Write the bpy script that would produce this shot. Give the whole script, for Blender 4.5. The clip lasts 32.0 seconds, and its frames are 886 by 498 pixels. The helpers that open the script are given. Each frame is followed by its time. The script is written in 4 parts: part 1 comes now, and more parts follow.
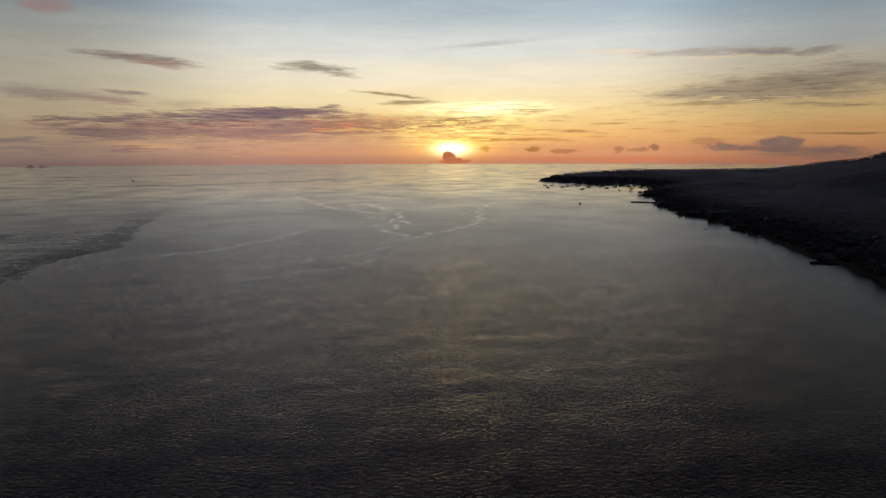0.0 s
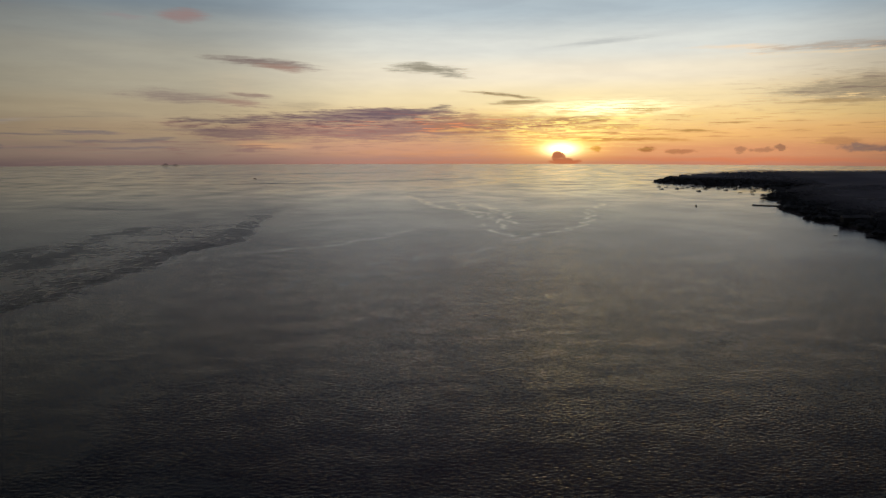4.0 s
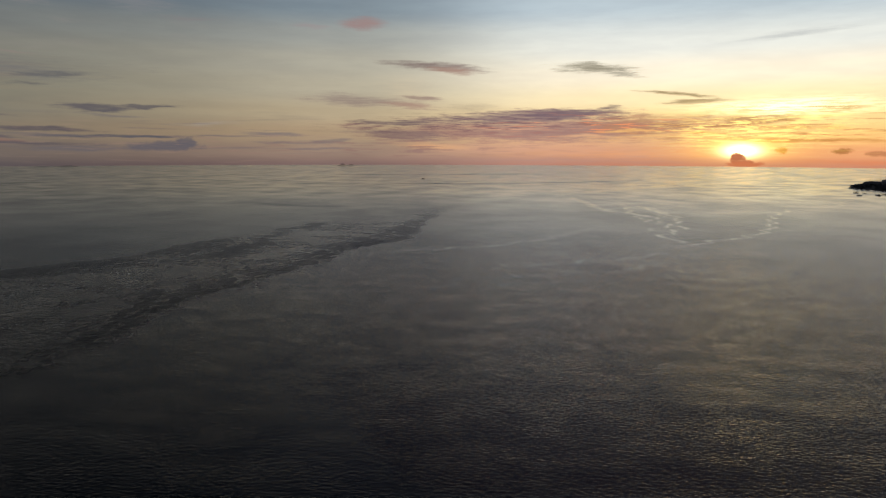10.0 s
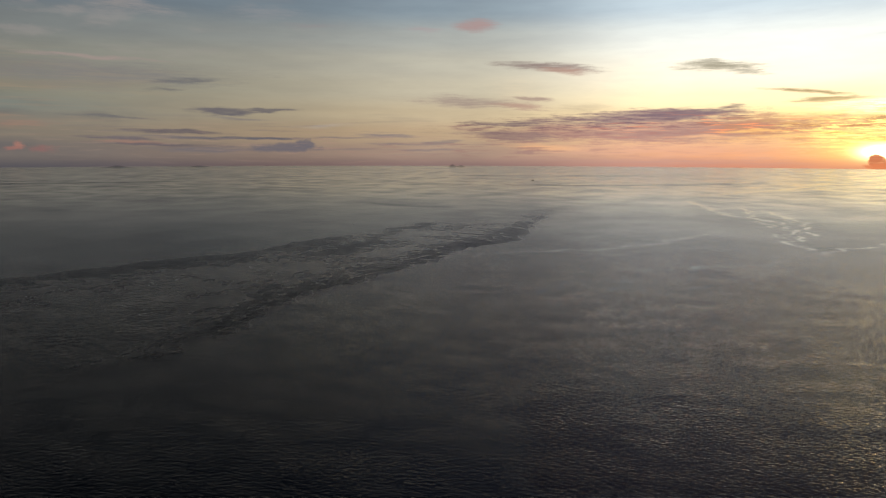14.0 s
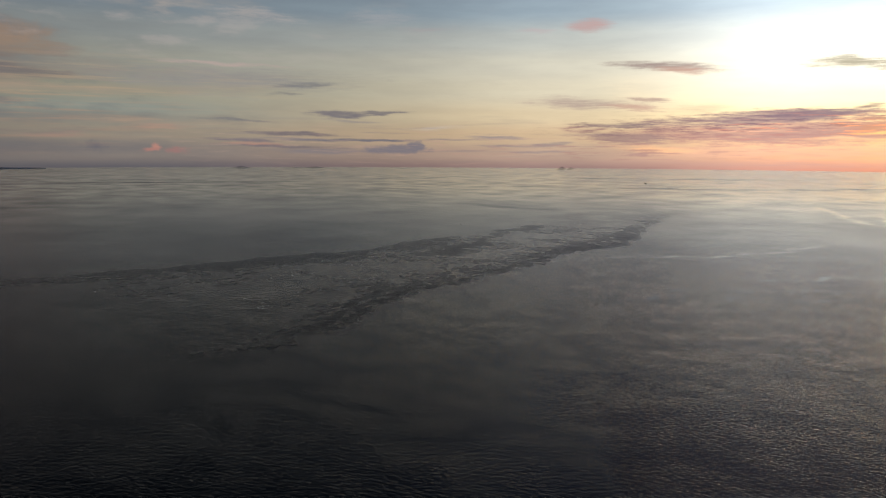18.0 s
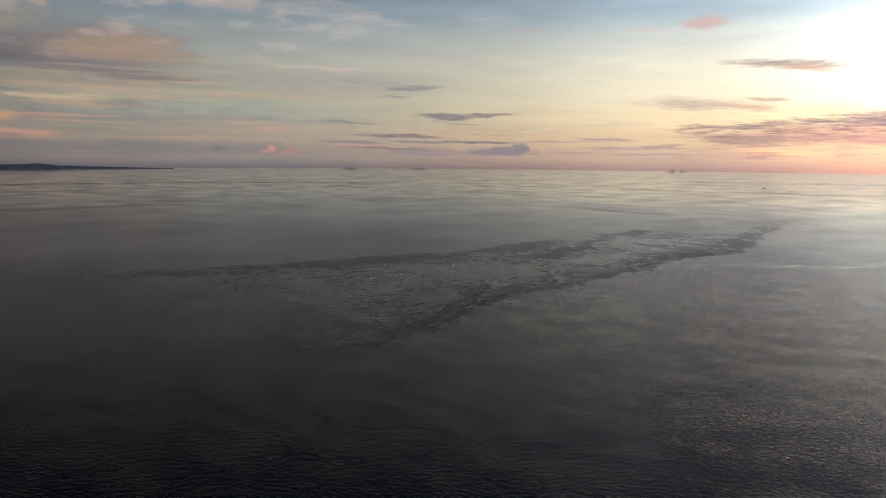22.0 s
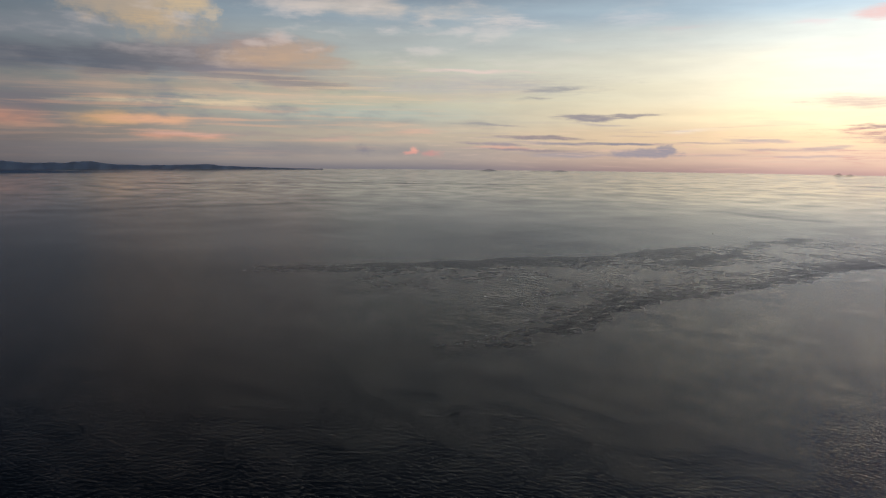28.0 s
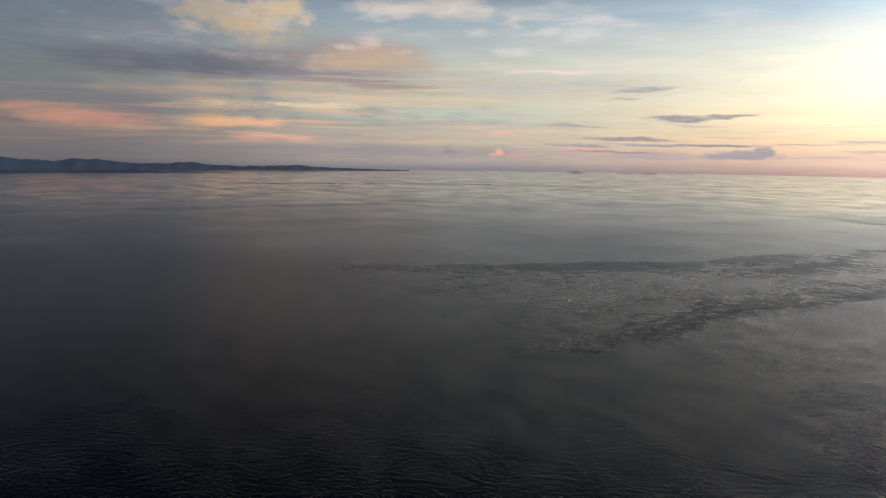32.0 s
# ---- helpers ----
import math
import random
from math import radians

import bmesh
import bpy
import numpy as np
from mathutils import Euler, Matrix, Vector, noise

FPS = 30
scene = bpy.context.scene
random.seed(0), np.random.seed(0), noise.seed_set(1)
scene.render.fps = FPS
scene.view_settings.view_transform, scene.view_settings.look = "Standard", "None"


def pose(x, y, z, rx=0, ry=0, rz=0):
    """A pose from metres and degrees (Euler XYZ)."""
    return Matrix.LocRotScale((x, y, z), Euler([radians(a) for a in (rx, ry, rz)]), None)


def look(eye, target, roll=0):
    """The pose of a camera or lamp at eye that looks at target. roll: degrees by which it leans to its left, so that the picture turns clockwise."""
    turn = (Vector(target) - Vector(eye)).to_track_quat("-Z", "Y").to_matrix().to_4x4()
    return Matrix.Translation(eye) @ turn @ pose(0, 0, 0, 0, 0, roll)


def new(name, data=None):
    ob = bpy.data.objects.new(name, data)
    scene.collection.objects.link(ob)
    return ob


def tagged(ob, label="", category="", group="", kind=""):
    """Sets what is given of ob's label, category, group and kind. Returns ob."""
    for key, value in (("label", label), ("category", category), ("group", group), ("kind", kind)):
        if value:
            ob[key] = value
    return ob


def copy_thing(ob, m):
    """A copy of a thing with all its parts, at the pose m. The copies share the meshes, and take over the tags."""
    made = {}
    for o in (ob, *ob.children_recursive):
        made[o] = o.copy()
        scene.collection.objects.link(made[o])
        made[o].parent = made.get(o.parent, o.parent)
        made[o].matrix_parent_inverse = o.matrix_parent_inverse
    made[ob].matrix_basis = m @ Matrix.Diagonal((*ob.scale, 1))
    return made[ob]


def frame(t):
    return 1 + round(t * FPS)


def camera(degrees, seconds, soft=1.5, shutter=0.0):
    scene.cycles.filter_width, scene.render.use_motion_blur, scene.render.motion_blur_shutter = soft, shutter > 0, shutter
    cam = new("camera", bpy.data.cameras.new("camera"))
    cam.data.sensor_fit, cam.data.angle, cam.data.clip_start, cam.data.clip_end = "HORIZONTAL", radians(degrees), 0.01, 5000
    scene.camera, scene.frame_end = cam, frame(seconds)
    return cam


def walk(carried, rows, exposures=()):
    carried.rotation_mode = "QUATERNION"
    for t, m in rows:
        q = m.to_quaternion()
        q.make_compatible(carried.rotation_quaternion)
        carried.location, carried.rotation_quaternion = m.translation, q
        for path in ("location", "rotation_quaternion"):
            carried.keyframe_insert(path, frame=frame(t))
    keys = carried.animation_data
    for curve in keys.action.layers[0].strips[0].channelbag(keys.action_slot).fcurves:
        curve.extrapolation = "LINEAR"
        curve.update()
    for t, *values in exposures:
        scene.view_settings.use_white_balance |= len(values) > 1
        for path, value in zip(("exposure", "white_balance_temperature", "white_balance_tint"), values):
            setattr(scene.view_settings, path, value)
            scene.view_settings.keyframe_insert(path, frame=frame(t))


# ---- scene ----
EYE = 100.0            # metres above the sea
cam = camera(65.4, 32.0, soft=1.3)

# seconds, heading (degrees to the left of the first view), tilt, roll: the craft hovers and turns
PATH = (
    (0, 0.00, -8.21, 0.09), (1, 2.23, -8.21, 0.08), (2, 4.46, -8.21, 0.06), (3, 6.69, -8.21, 0.05),
    (4.5, 10.08, -8.20, 0.0), (6, 13.49, -8.19, -0.05), (7, 15.76, -8.19, -0.06), (8, 18.01, -8.18, -0.08),
    (9, 20.25, -8.15, -0.11), (10, 22.48, -8.12, -0.13), (11, 24.72, -8.08, -0.14), (12, 26.97, -8.06, -0.14),
    (13, 29.23, -8.05, -0.12), (14, 31.49, -8.04, -0.12), (15.5, 34.84, -8.02, -0.17), (17, 38.20, -7.97, -0.23),
    (18, 40.44, -7.91, -0.27), (19, 42.64, -7.86, -0.31), (20, 44.78, -7.82, -0.35), (21, 46.90, -7.80, -0.39),
    (22, 49.00, -7.79, -0.42), (23, 51.05, -7.78, -0.44), (24, 53.07, -7.77, -0.45), (25, 55.07, -7.76, -0.46),
    (26.5, 57.92, -7.74, -0.47), (28, 60.42, -7.73, -0.49), (29, 62.06, -7.71, -0.53), (30, 63.74, -7.70, -0.58),
    (31, 65.52, -7.68, -0.61), (32, 67.42, -7.66, -0.62))
walk(cam, [(t, pose(0, 0, EYE, 90 + tilt, roll, turn)) for t, turn, tilt, roll in PATH],
     exposures=((0, -0.51), (3, -0.50), (8, -0.40), (14, 0.03), (19, 0.51), (24, 0.95), (28, 1.2), (32, 1.4)))


# ---- small helpers for node trees ----
def srgb(r, g, b, stops=0.0):
    """A display colour 0 to 255 as linear light, stops darker."""
    return tuple((((v / 255 + 0.055) / 1.055) ** 2.4 if v > 10 else v / 3294.6) * 2 ** -stops for v in (r, g, b))


class Tree:
    """Builds one node tree, socket by socket."""

    def __init__(self, tree):
        self.tree = tree
        tree.nodes.clear()

    def node(self, kind, **settings):
        n = self.tree.nodes.new(kind)
        for key, value in settings.items():
            setattr(n, key, value)
        return n

    def put(self, socket, value):
        if isinstance(value, bpy.types.NodeSocket):
            self.tree.links.new(value, socket)
        else:
            if isinstance(value, tuple) and socket.type == "RGBA" and len(value) == 3:
                value = (*value, 1)
            socket.default_value = value

    def math(self, op, a, b=0.0, c=0.0):
        n = self.node("ShaderNodeMath", operation=op)
        for s, v in zip(n.inputs, (a, b, c)):
            self.put(s, v)
        return n.outputs[0]

    def vec(self, op, a, b=(0, 0, 0)):
        n = self.node("ShaderNodeVectorMath", operation=op)
        self.put(n.inputs[0], a)
        if op == "SCALE":
            self.put(n.inputs["Scale"], b)
        else:
            self.put(n.inputs[1], b)
        return n.outputs["Value"] if op in ("LENGTH", "DOT_PRODUCT", "DISTANCE") else n.outputs[0]

    def split(self, v):
        n = self.node("ShaderNodeSeparateXYZ")
        self.put(n.inputs[0], v)
        return n.outputs

    def join(self, x, y, z=0.0):
        n = self.node("ShaderNodeCombineXYZ")
        for s, v in zip(n.inputs, (x, y, z)):
            self.put(s, v)
        return n.outputs[0]

    def step(self, v, lo, hi, a=0.0, b=1.0, smooth=True):
        n = self.node("ShaderNodeMapRange", interpolation_type="SMOOTHSTEP" if smooth else "LINEAR")
        for s, x in zip(n.inputs, (v, lo, hi, a, b)):
            self.put(s, x)
        return n.outputs[0]

    def mix(self, f, a, b, blend="MIX"):
        n = self.node("ShaderNodeMix", data_type="RGBA", blend_type=blend)
        self.put(n.inputs[0], f)
        self.put(n.inputs[6], a)
        self.put(n.inputs[7], b)
        return n.outputs[2]

    def noise(self, v, scale, detail=4.0, rough=0.55, colour=False, dims="3D"):
        n = self.node("ShaderNodeTexNoise", noise_dimensions=dims)
        self.put(n.inputs["Vector"], v)
        n.inputs["Scale"].default_value = scale
        n.inputs["Detail"].default_value = detail
        n.inputs["Roughness"].default_value = rough
        return n.outputs["Color"] if colour else n.outputs[0]

    def ramp(self, v, stops):
        n = self.node("ShaderNodeValToRGB")
        n.color_ramp.interpolation = "EASE"
        e = n.color_ramp.elements
        for i, (at, col) in enumerate(stops):
            x = e[i] if i < 2 else e.new(at)
            x.position, x.color = at, (*col, 1)
        self.put(n.inputs[0], v)
        return n.outputs[0]


# ---- the evening sky ----
SUN_AZ, SUN_EL = -0.7, 0.35        # degrees to the left of north, and above level
world = bpy.data.worlds.new("sunset_sky")
scene.world = world
world.use_nodes = True
W = Tree(world.node_tree)
way = W.node("ShaderNodeTexCoord").outputs["Generated"]
dx, dy, dz = W.split(way)
deg = 180 / math.pi
AZ = W.math("MULTIPLY", W.math("ARCTAN2", W.math("MULTIPLY", dx, -1), dy), deg)
EL = W.math("MULTIPLY", W.math("ARCSINE", dz), deg)


def high(el):
    """Where an elevation stands on the colour ramps, which are finest near the horizon."""
    return math.sqrt((el + 2) / 92)


hgt = W.math("POWER", W.math("MAXIMUM", W.math("DIVIDE", W.math("ADD", EL, 2), 92), 0), 0.5)


def band(*stops, dim=0.0):
    return W.ramp(hgt, [(high(e), srgb(*c, dim)) for e, *c in stops])


UP = ((16, 112, 102, 112), (28, 67, 59, 69), (45, 60, 58, 68), (88, 138, 142, 160))
sky = band((-1.2, 180, 124, 100), (0, 208, 146, 104), (1.5, 226, 174, 112), (3, 226, 194, 132), (4.5, 214, 192, 150),
           (6, 205, 194, 168), (8, 188, 195, 192), (11, 158, 178, 188), *UP)
for at, reach, col in (
        (-15.0, 14.0, band((-1.2, 196, 128, 100), (0, 224, 154, 104), (1, 242, 186, 112), (2.5, 248, 212, 140), (4, 248, 228, 176),
                           (6, 244, 234, 208), (8, 220, 224, 216), (11, 176, 192, 199), *UP)),
        (16.0, 16.0, band((-1.2, 150, 124, 118), (0, 184, 158, 138), (1.5, 208, 182, 146), (3, 218, 200, 164), (5, 214, 206, 180),
                          (7, 206, 203, 184), (9, 184, 189, 182), (11, 150, 167, 176), (16, 101, 92, 106), (28, 58, 51, 62), (45, 54, 54, 64), (88, 138, 142, 160), dim=0.15)),
        (48.0, 18.0, band((-1.2, 124, 122, 128), (0, 168, 158, 149), (1.5, 186, 176, 157), (3, 182, 182, 166), (5, 188, 188, 166),
                          (7, 186, 189, 176), (9, 170, 178, 176), (11, 150, 166, 175), (16, 92, 92, 111), (28, 48, 49, 65), (45, 56, 62, 76), (88, 120, 126, 146), dim=0.95)),
        (82.0, 16.0, band((-1.2, 122, 126, 136), (0, 150, 145, 148), (2, 168, 158, 156), (5, 158, 166, 168), (8, 154, 168, 177),
                          (11, 146, 164, 178), (16, 90, 93, 114), (28, 46, 50, 67), (45, 68, 76, 94), (88, 150, 156, 178), dim=1.65))):
    sky = W.mix(W.step(AZ, at - reach, at + reach), sky, col)

# the open sky above the view: clear air at dusk
air = W.node("ShaderNodeTexSky", sky_type="NISHITA", sun_disc=False, sun_elevation=radians(1.0),
             sun_rotation=radians(-SUN_AZ), altitude=100, dust_density=2.0).outputs[0]
sky = W.mix(W.step(EL, 14, 40, 0, 0.35), sky, W.mix(1.0, air, (0.1, 0.1, 0.1), "MULTIPLY"))

# glow round the low sun
gx = W.math("SUBTRACT", AZ, SUN_AZ)
gy = W.math("SUBTRACT", EL, SUN_EL)


def glow(base, wide, tall, colour, up=0.0, side=0.0):
    q = W.vec("LENGTH", W.join(W.math("DIVIDE", W.math("SUBTRACT", gx, side), wide), W.math("DIVIDE", W.math("SUBTRACT", gy, up), tall)))
    return W.mix(W.math("EXPONENT", W.math("MULTIPLY", W.math("MULTIPLY", q, q), -1)), base, colour, "ADD")


sky = glow(sky, 22, 5, (0.08, 0.07, 0.045), 5.5)
sky = glow(sky, 11, 4.5, (0.05, 0.05, 0.047), 9.5, 14.0)
sky = glow(sky, 7, 2.4, (0.14, 0.11, 0.02), 1.2)

# streaky and puffy noise, in degrees
streak = W.noise(W.join(W.math("MULTIPLY", AZ, 0.16), W.math("MULTIPLY", EL, 1.1)), 1.0, 6, 0.6, dims="2D")
fine = W.noise(W.join(W.math("MULTIPLY", AZ, 0.50), W.math("MULTIPLY", EL, 6.5), 3.0), 1.0, 9, 0.72)
puff = W.noise(W.join(AZ, W.math("MULTIPLY", EL, 1.5), 7.0), 1.6, 5, 0.6)
bend = W.noise(W.join(W.math("MULTIPLY", AZ, 0.25), W.math("MULTIPLY", EL, 0.9), 11.0), 1.0, 3, 0.5)
streaky = W.math("SUBTRACT", W.math("MULTIPLY_ADD", fine, 1.7, W.math("MULTIPLY", streak, 1.5)), 1.6)
puffs = W.math("MULTIPLY", W.math("SUBTRACT", puff, 0.5), 2.4)
bill = W.noise(W.join(W.math("MULTIPLY", AZ, 0.20), W.math("MULTIPLY", EL, 0.75), 17.0), 1.0, 6, 0.55)
billows = W.math("MULTIPLY", W.math("SUBTRACT", bill, 0.5), 2.6)
heap = W.noise(W.join(AZ, W.math("MULTIPLY", EL, 1.4), 5.0), 0.42, 6, 0.62)
heaps = W.math("MULTIPLY", W.math("SUBTRACT", heap, 0.5), 3.0)
BENT = W.math("MULTIPLY_ADD", W.math("SUBTRACT", bend, 0.5), 0.7, EL)
STRAIGHT = W.math("MULTIPLY_ADD", W.math("SUBTRACT", bend, 0.5), 0.06, EL)
core = W.step(fine, 0.34, 0.60, 0.80, 1.06)
# thin veil over all of it
sky = W.mix(W.step(streak, 0.25, 0.75), W.mix(1.0, sky, (0.95, 0.95, 0.96), "MULTIPLY"), W.mix(1.0, sky, (1.04, 1.04, 1.035), "MULTIPLY"))


def layer(az, el, wide, tall, source, lo, hi, colour, amount):
    """Thin streaks of one colour, where a noise is high, within a soft stretch of sky."""
    global sky
    u = W.math("MULTIPLY_ADD", AZ, 1 / wide, -az / wide)
    v = W.math("MULTIPLY_ADD", BENT, 1 / tall, -el / tall)
    fade = W.math("EXPONENT", W.math("MULTIPLY", W.math("MULTIPLY_ADD", u, u, W.math("MULTIPLY", v, v)), -1.0))
    sky = W.mix(W.math("MULTIPLY", fade, W.step(source, lo, hi, 0.0, amount)), sky, colour)


def cloud(az, el, wide, tall, colour, dense=0.8, lean=0.0, soft=0.8, ragged=0.6, puffy=False, billow=False):
    """One cloud, by its middle and half size in degrees; lean: degrees by which it rises towards the right."""
    global sky
    grow = 1.2 if puffy else 1.5
    wide, tall = wide * grow, tall * grow * 1.06
    v = W.math("MULTIPLY_ADD", STRAIGHT if puffy else BENT, 1 / tall, -el / tall)
    u = W.math("MULTIPLY_ADD", AZ, 1 / wide, -az / wide)
    v = W.math("MULTIPLY_ADD", u, wide * math.tan(radians(lean)) / tall, v)
    q = W.math("SQRT", W.math("MULTIPLY_ADD", u, u, W.math("MULTIPLY", v, v)))
    edge = W.math("SUBTRACT", W.math("MULTIPLY_ADD", (heaps if wide > 1.5 else puffs) if puffy else billows if billow else streaky, ragged, 1.0), q)
    trim = 0.0 if puffy or billow else 0.16
    sky = W.mix(W.math("MULTIPLY", W.step(edge, trim, trim + soft * (0.80 if trim else 0.9), 0.0, dense), core), sky, colour)


thin = W.noise(W.join(W.math("MULTIPLY", AZ, 0.35), W.math("MULTIPLY", EL, 5.5), 21.0), 1.0, 5, 0.6)
longs = W.noise(W.join(W.math("MULTIPLY", AZ, 0.10), W.math("MULTIPLY", EL, 2.4), 31.0), 1.0, 6, 0.6)


cloud(-25.49, 4.44, 9.69, 1.26, (0.317, 0.252, 0.176), 0.85, 3, 0.90, 0.70)
cloud(-30.73, 5.48, 4.40, 0.80, (0.357, 0.312, 0.251), 0.60, 4, 1.20, 0.70)
cloud(25.39, 4.72, 2.53, 1.27, (0.870, 0.697, 0.457), 0.25, 0, 1.20, 0.50)
cloud(58.33, 5.52, 11.24, 1.08, (0.249, 0.239, 0.230), 0.75, 0, 1.00, 0.50)
cloud(57.89, 6.73, 5.43, 0.13, (0.423, 0.332, 0.297), 0.70, -1, 1.00, 0.60)
cloud(75.85, 6.04, 12.98, 0.93, (0.225, 0.184, 0.156), 0.70, 0, 1.20, 0.70, billow=True)
cloud(87.45, 4.78, 7.47, 0.62, (0.213, 0.173, 0.155), 0.60, 0, 1.20, 0.80, billow=True)
cloud(68.57, 4.49, 12.66, 0.38, (0.294, 0.253, 0.189), 0.70, 1.5, 1.20, 0.50, billow=True)
cloud(66.79, 3.32, 9.56, 0.50, (0.226, 0.279, 0.252), 0.50, 0, 1.20, 0.30, billow=True)
cloud(73.13, 2.52, 18.46, 0.44, (0.163, 0.163, 0.159), 0.55, 0, 1.20, 0.80, billow=True)
cloud(74.44, 0.37, 18.31, 0.61, (0.111, 0.116, 0.133), 0.50, 0, 1.20, 0.50, billow=True)
cloud(74.39, 1.47, 14.39, 0.26, (0.197, 0.165, 0.149), 0.50, 0, 1.20, 0.90)
cloud(-3.91, 8.39, 5.15, 0.23, (0.439, 0.465, 0.455), 0.60, 4, 1.20, 0.50)
cloud(28.98, 9.93, 1.85, 0.42, (0.434, 0.314, 0.296), 0.90, 3, 0.70, 0.40)
cloud(33.05, 9.54, 1.46, 0.23, (0.435, 0.380, 0.376), 0.60, -2, 1.00, 0.60)
cloud(54.68, 10.53, 3.21, 0.47, (0.406, 0.367, 0.342), 0.60, -4, 1.20, 0.90)
cloud(44.99, 10.49, 3.19, 0.46, (0.346, 0.358, 0.366), 0.60, 2, 1.20, 0.80)
cloud(41.54, 9.75, 2.77, 0.18, (0.362, 0.325, 0.325), 0.55, 0, 1.20, 0.60)
cloud(66.82, 11.70, 5.63, 0.94, (0.336, 0.294, 0.252), 0.75, -4, 1.00, 1.00, billow=True)
cloud(59.62, 11.13, 5.11, 0.60, (0.319, 0.293, 0.259), 0.55, -3, 1.20, 1.00, billow=True)
cloud(84.50, 6.93, 12.08, 1.07, (0.082, 0.092, 0.111), 0.90, 0, 0.90, 0.50, billow=True)
cloud(88.59, 6.47, 6.98, 0.61, (0.072, 0.083, 0.104), 0.80, -2, 1.00, 0.60, billow=True)
cloud(90.43, 8.88, 8.59, 1.12, (0.153, 0.165, 0.184), 0.55, 0, 1.20, 0.80, billow=True)
cloud(94.26, 6.83, 4.58, 0.25, (0.084, 0.097, 0.115), 0.80, -7, 0.90, 0.70)
cloud(83.16, 9.98, 5.04, 1.71, (0.310, 0.238, 0.154), 0.92, -6, 1.10, 0.70, puffy=True)
cloud(80.16, 11.17, 2.06, 1.00, (0.336, 0.264, 0.171), 0.90, 0, 0.90, 0.60, puffy=True)
cloud(86.03, 10.60, 3.99, 0.80, (0.239, 0.207, 0.168), 0.70, 0, 0.90, 0.90, puffy=True)
cloud(78.44, 10.43, 0.74, 0.60, (0.294, 0.253, 0.193), 0.80, 0, 0.80, 0.80, puffy=True)
cloud(76.50, 7.41, 7.17, 1.57, (0.154, 0.134, 0.134), 0.90, 1, 0.90, 0.50, billow=True)
cloud(74.04, 7.91, 5.12, 0.93, (0.264, 0.198, 0.150), 0.85, 5, 0.90, 0.70, puffy=True)
cloud(71.78, 7.09, 3.74, 0.56, (0.259, 0.198, 0.146), 0.70, 2, 1.00, 0.70, billow=True)
cloud(75.83, 8.46, 3.25, 0.37, (0.200, 0.159, 0.145), 0.70, 6, 0.90, 0.80, puffy=True)
cloud(77.18, 6.52, 4.16, 0.37, (0.140, 0.132, 0.149), 0.70, 4, 1.00, 0.80, billow=True)
cloud(71.78, 5.60, 5.14, 0.37, (0.149, 0.132, 0.132), 0.70, -4, 1.00, 0.70, billow=True)
cloud(96.54, 4.15, 5.30, 0.41, (0.122, 0.119, 0.130), 0.60, 0, 1.20, 0.80, billow=True)
cloud(94.48, 2.65, 4.79, 0.62, (0.324, 0.171, 0.125), 0.90, -2, 1.00, 0.70, billow=True)
cloud(90.86, 3.69, 3.22, 0.86, (0.118, 0.112, 0.124), 0.80, 0, 1.00, 0.60, billow=True)
cloud(84.85, 2.57, 3.57, 0.45, (0.347, 0.223, 0.118), 0.95, 1, 0.90, 0.70, billow=True)
cloud(81.67, 1.36, 4.31, 0.27, (0.327, 0.188, 0.137), 0.90, -1, 0.90, 0.70)
cloud(62.78, 0.39, 0.51, 0.28, (0.412, 0.209, 0.165), 0.90, 0, 1.00, 1.00, puffy=True)
cloud(63.14, 0.21, 0.74, 0.18, (0.373, 0.183, 0.152), 0.80, 0, 1.00, 1.00, puffy=True)
cloud(61.38, 0.13, 1.02, 0.28, (0.304, 0.158, 0.144), 0.70, 0, 1.00, 0.80, puffy=True)
cloud(66.86, 0.44, 0.73, 0.41, (0.120, 0.116, 0.137), 0.60, 0, 1.00, 0.80, puffy=True)
cloud(62.84, 1.92, 2.77, 0.23, (0.346, 0.233, 0.176), 0.70, 0, 1.00, 0.60)
cloud(69.86, 1.25, 2.69, 0.18, (0.296, 0.205, 0.172), 0.60, 0, 1.00, 0.60)
cloud(51.43, 5.29, 2.64, 0.22, (0.176, 0.181, 0.188), 0.75, 4, 0.90, 0.60)
cloud(53.07, 4.57, 1.57, 0.17, (0.161, 0.164, 0.174), 0.75, 3, 0.90, 0.60)
cloud(56.93, 0.99, 3.27, 0.14, (0.161, 0.138, 0.153), 0.80, -1, 0.80, 0.60)
cloud(52.77, 1.44, 4.22, 0.14, (0.139, 0.121, 0.139), 0.80, -1, 0.80, 0.60)
cloud(54.15, 0.56, 5.16, 0.19, (0.139, 0.121, 0.143), 0.75, -1, 0.90, 0.60)
cloud(56.00, 0.73, 3.28, 0.14, (0.416, 0.236, 0.178), 0.70, 0, 1.00, 0.60)
cloud(56.92, 2.54, 3.27, 0.12, (0.163, 0.159, 0.163), 0.70, -2, 0.80, 0.60)
cloud(65.72, 2.42, 3.20, 0.14, (0.352, 0.277, 0.201), 0.60, 0, 1.00, 0.60)
cloud(80.01, 3.94, 9.57, 0.25, (0.417, 0.332, 0.219), 0.75, 1, 1.00, 0.60)
cloud(75.05, 4.64, 8.67, 0.30, (0.349, 0.277, 0.206), 0.65, -1, 1.00, 0.70)
cloud(83.27, 2.55, 2.82, 0.36, (0.436, 0.250, 0.158), 0.90, 0, 0.90, 0.60, billow=True)
cloud(81.23, 1.54, 3.71, 0.21, (0.379, 0.227, 0.176), 0.80, -2, 0.90, 0.60)
cloud(49.21, 3.05, 2.37, 0.25, (0.170, 0.159, 0.172), 0.90, -1, 0.70, 0.60)
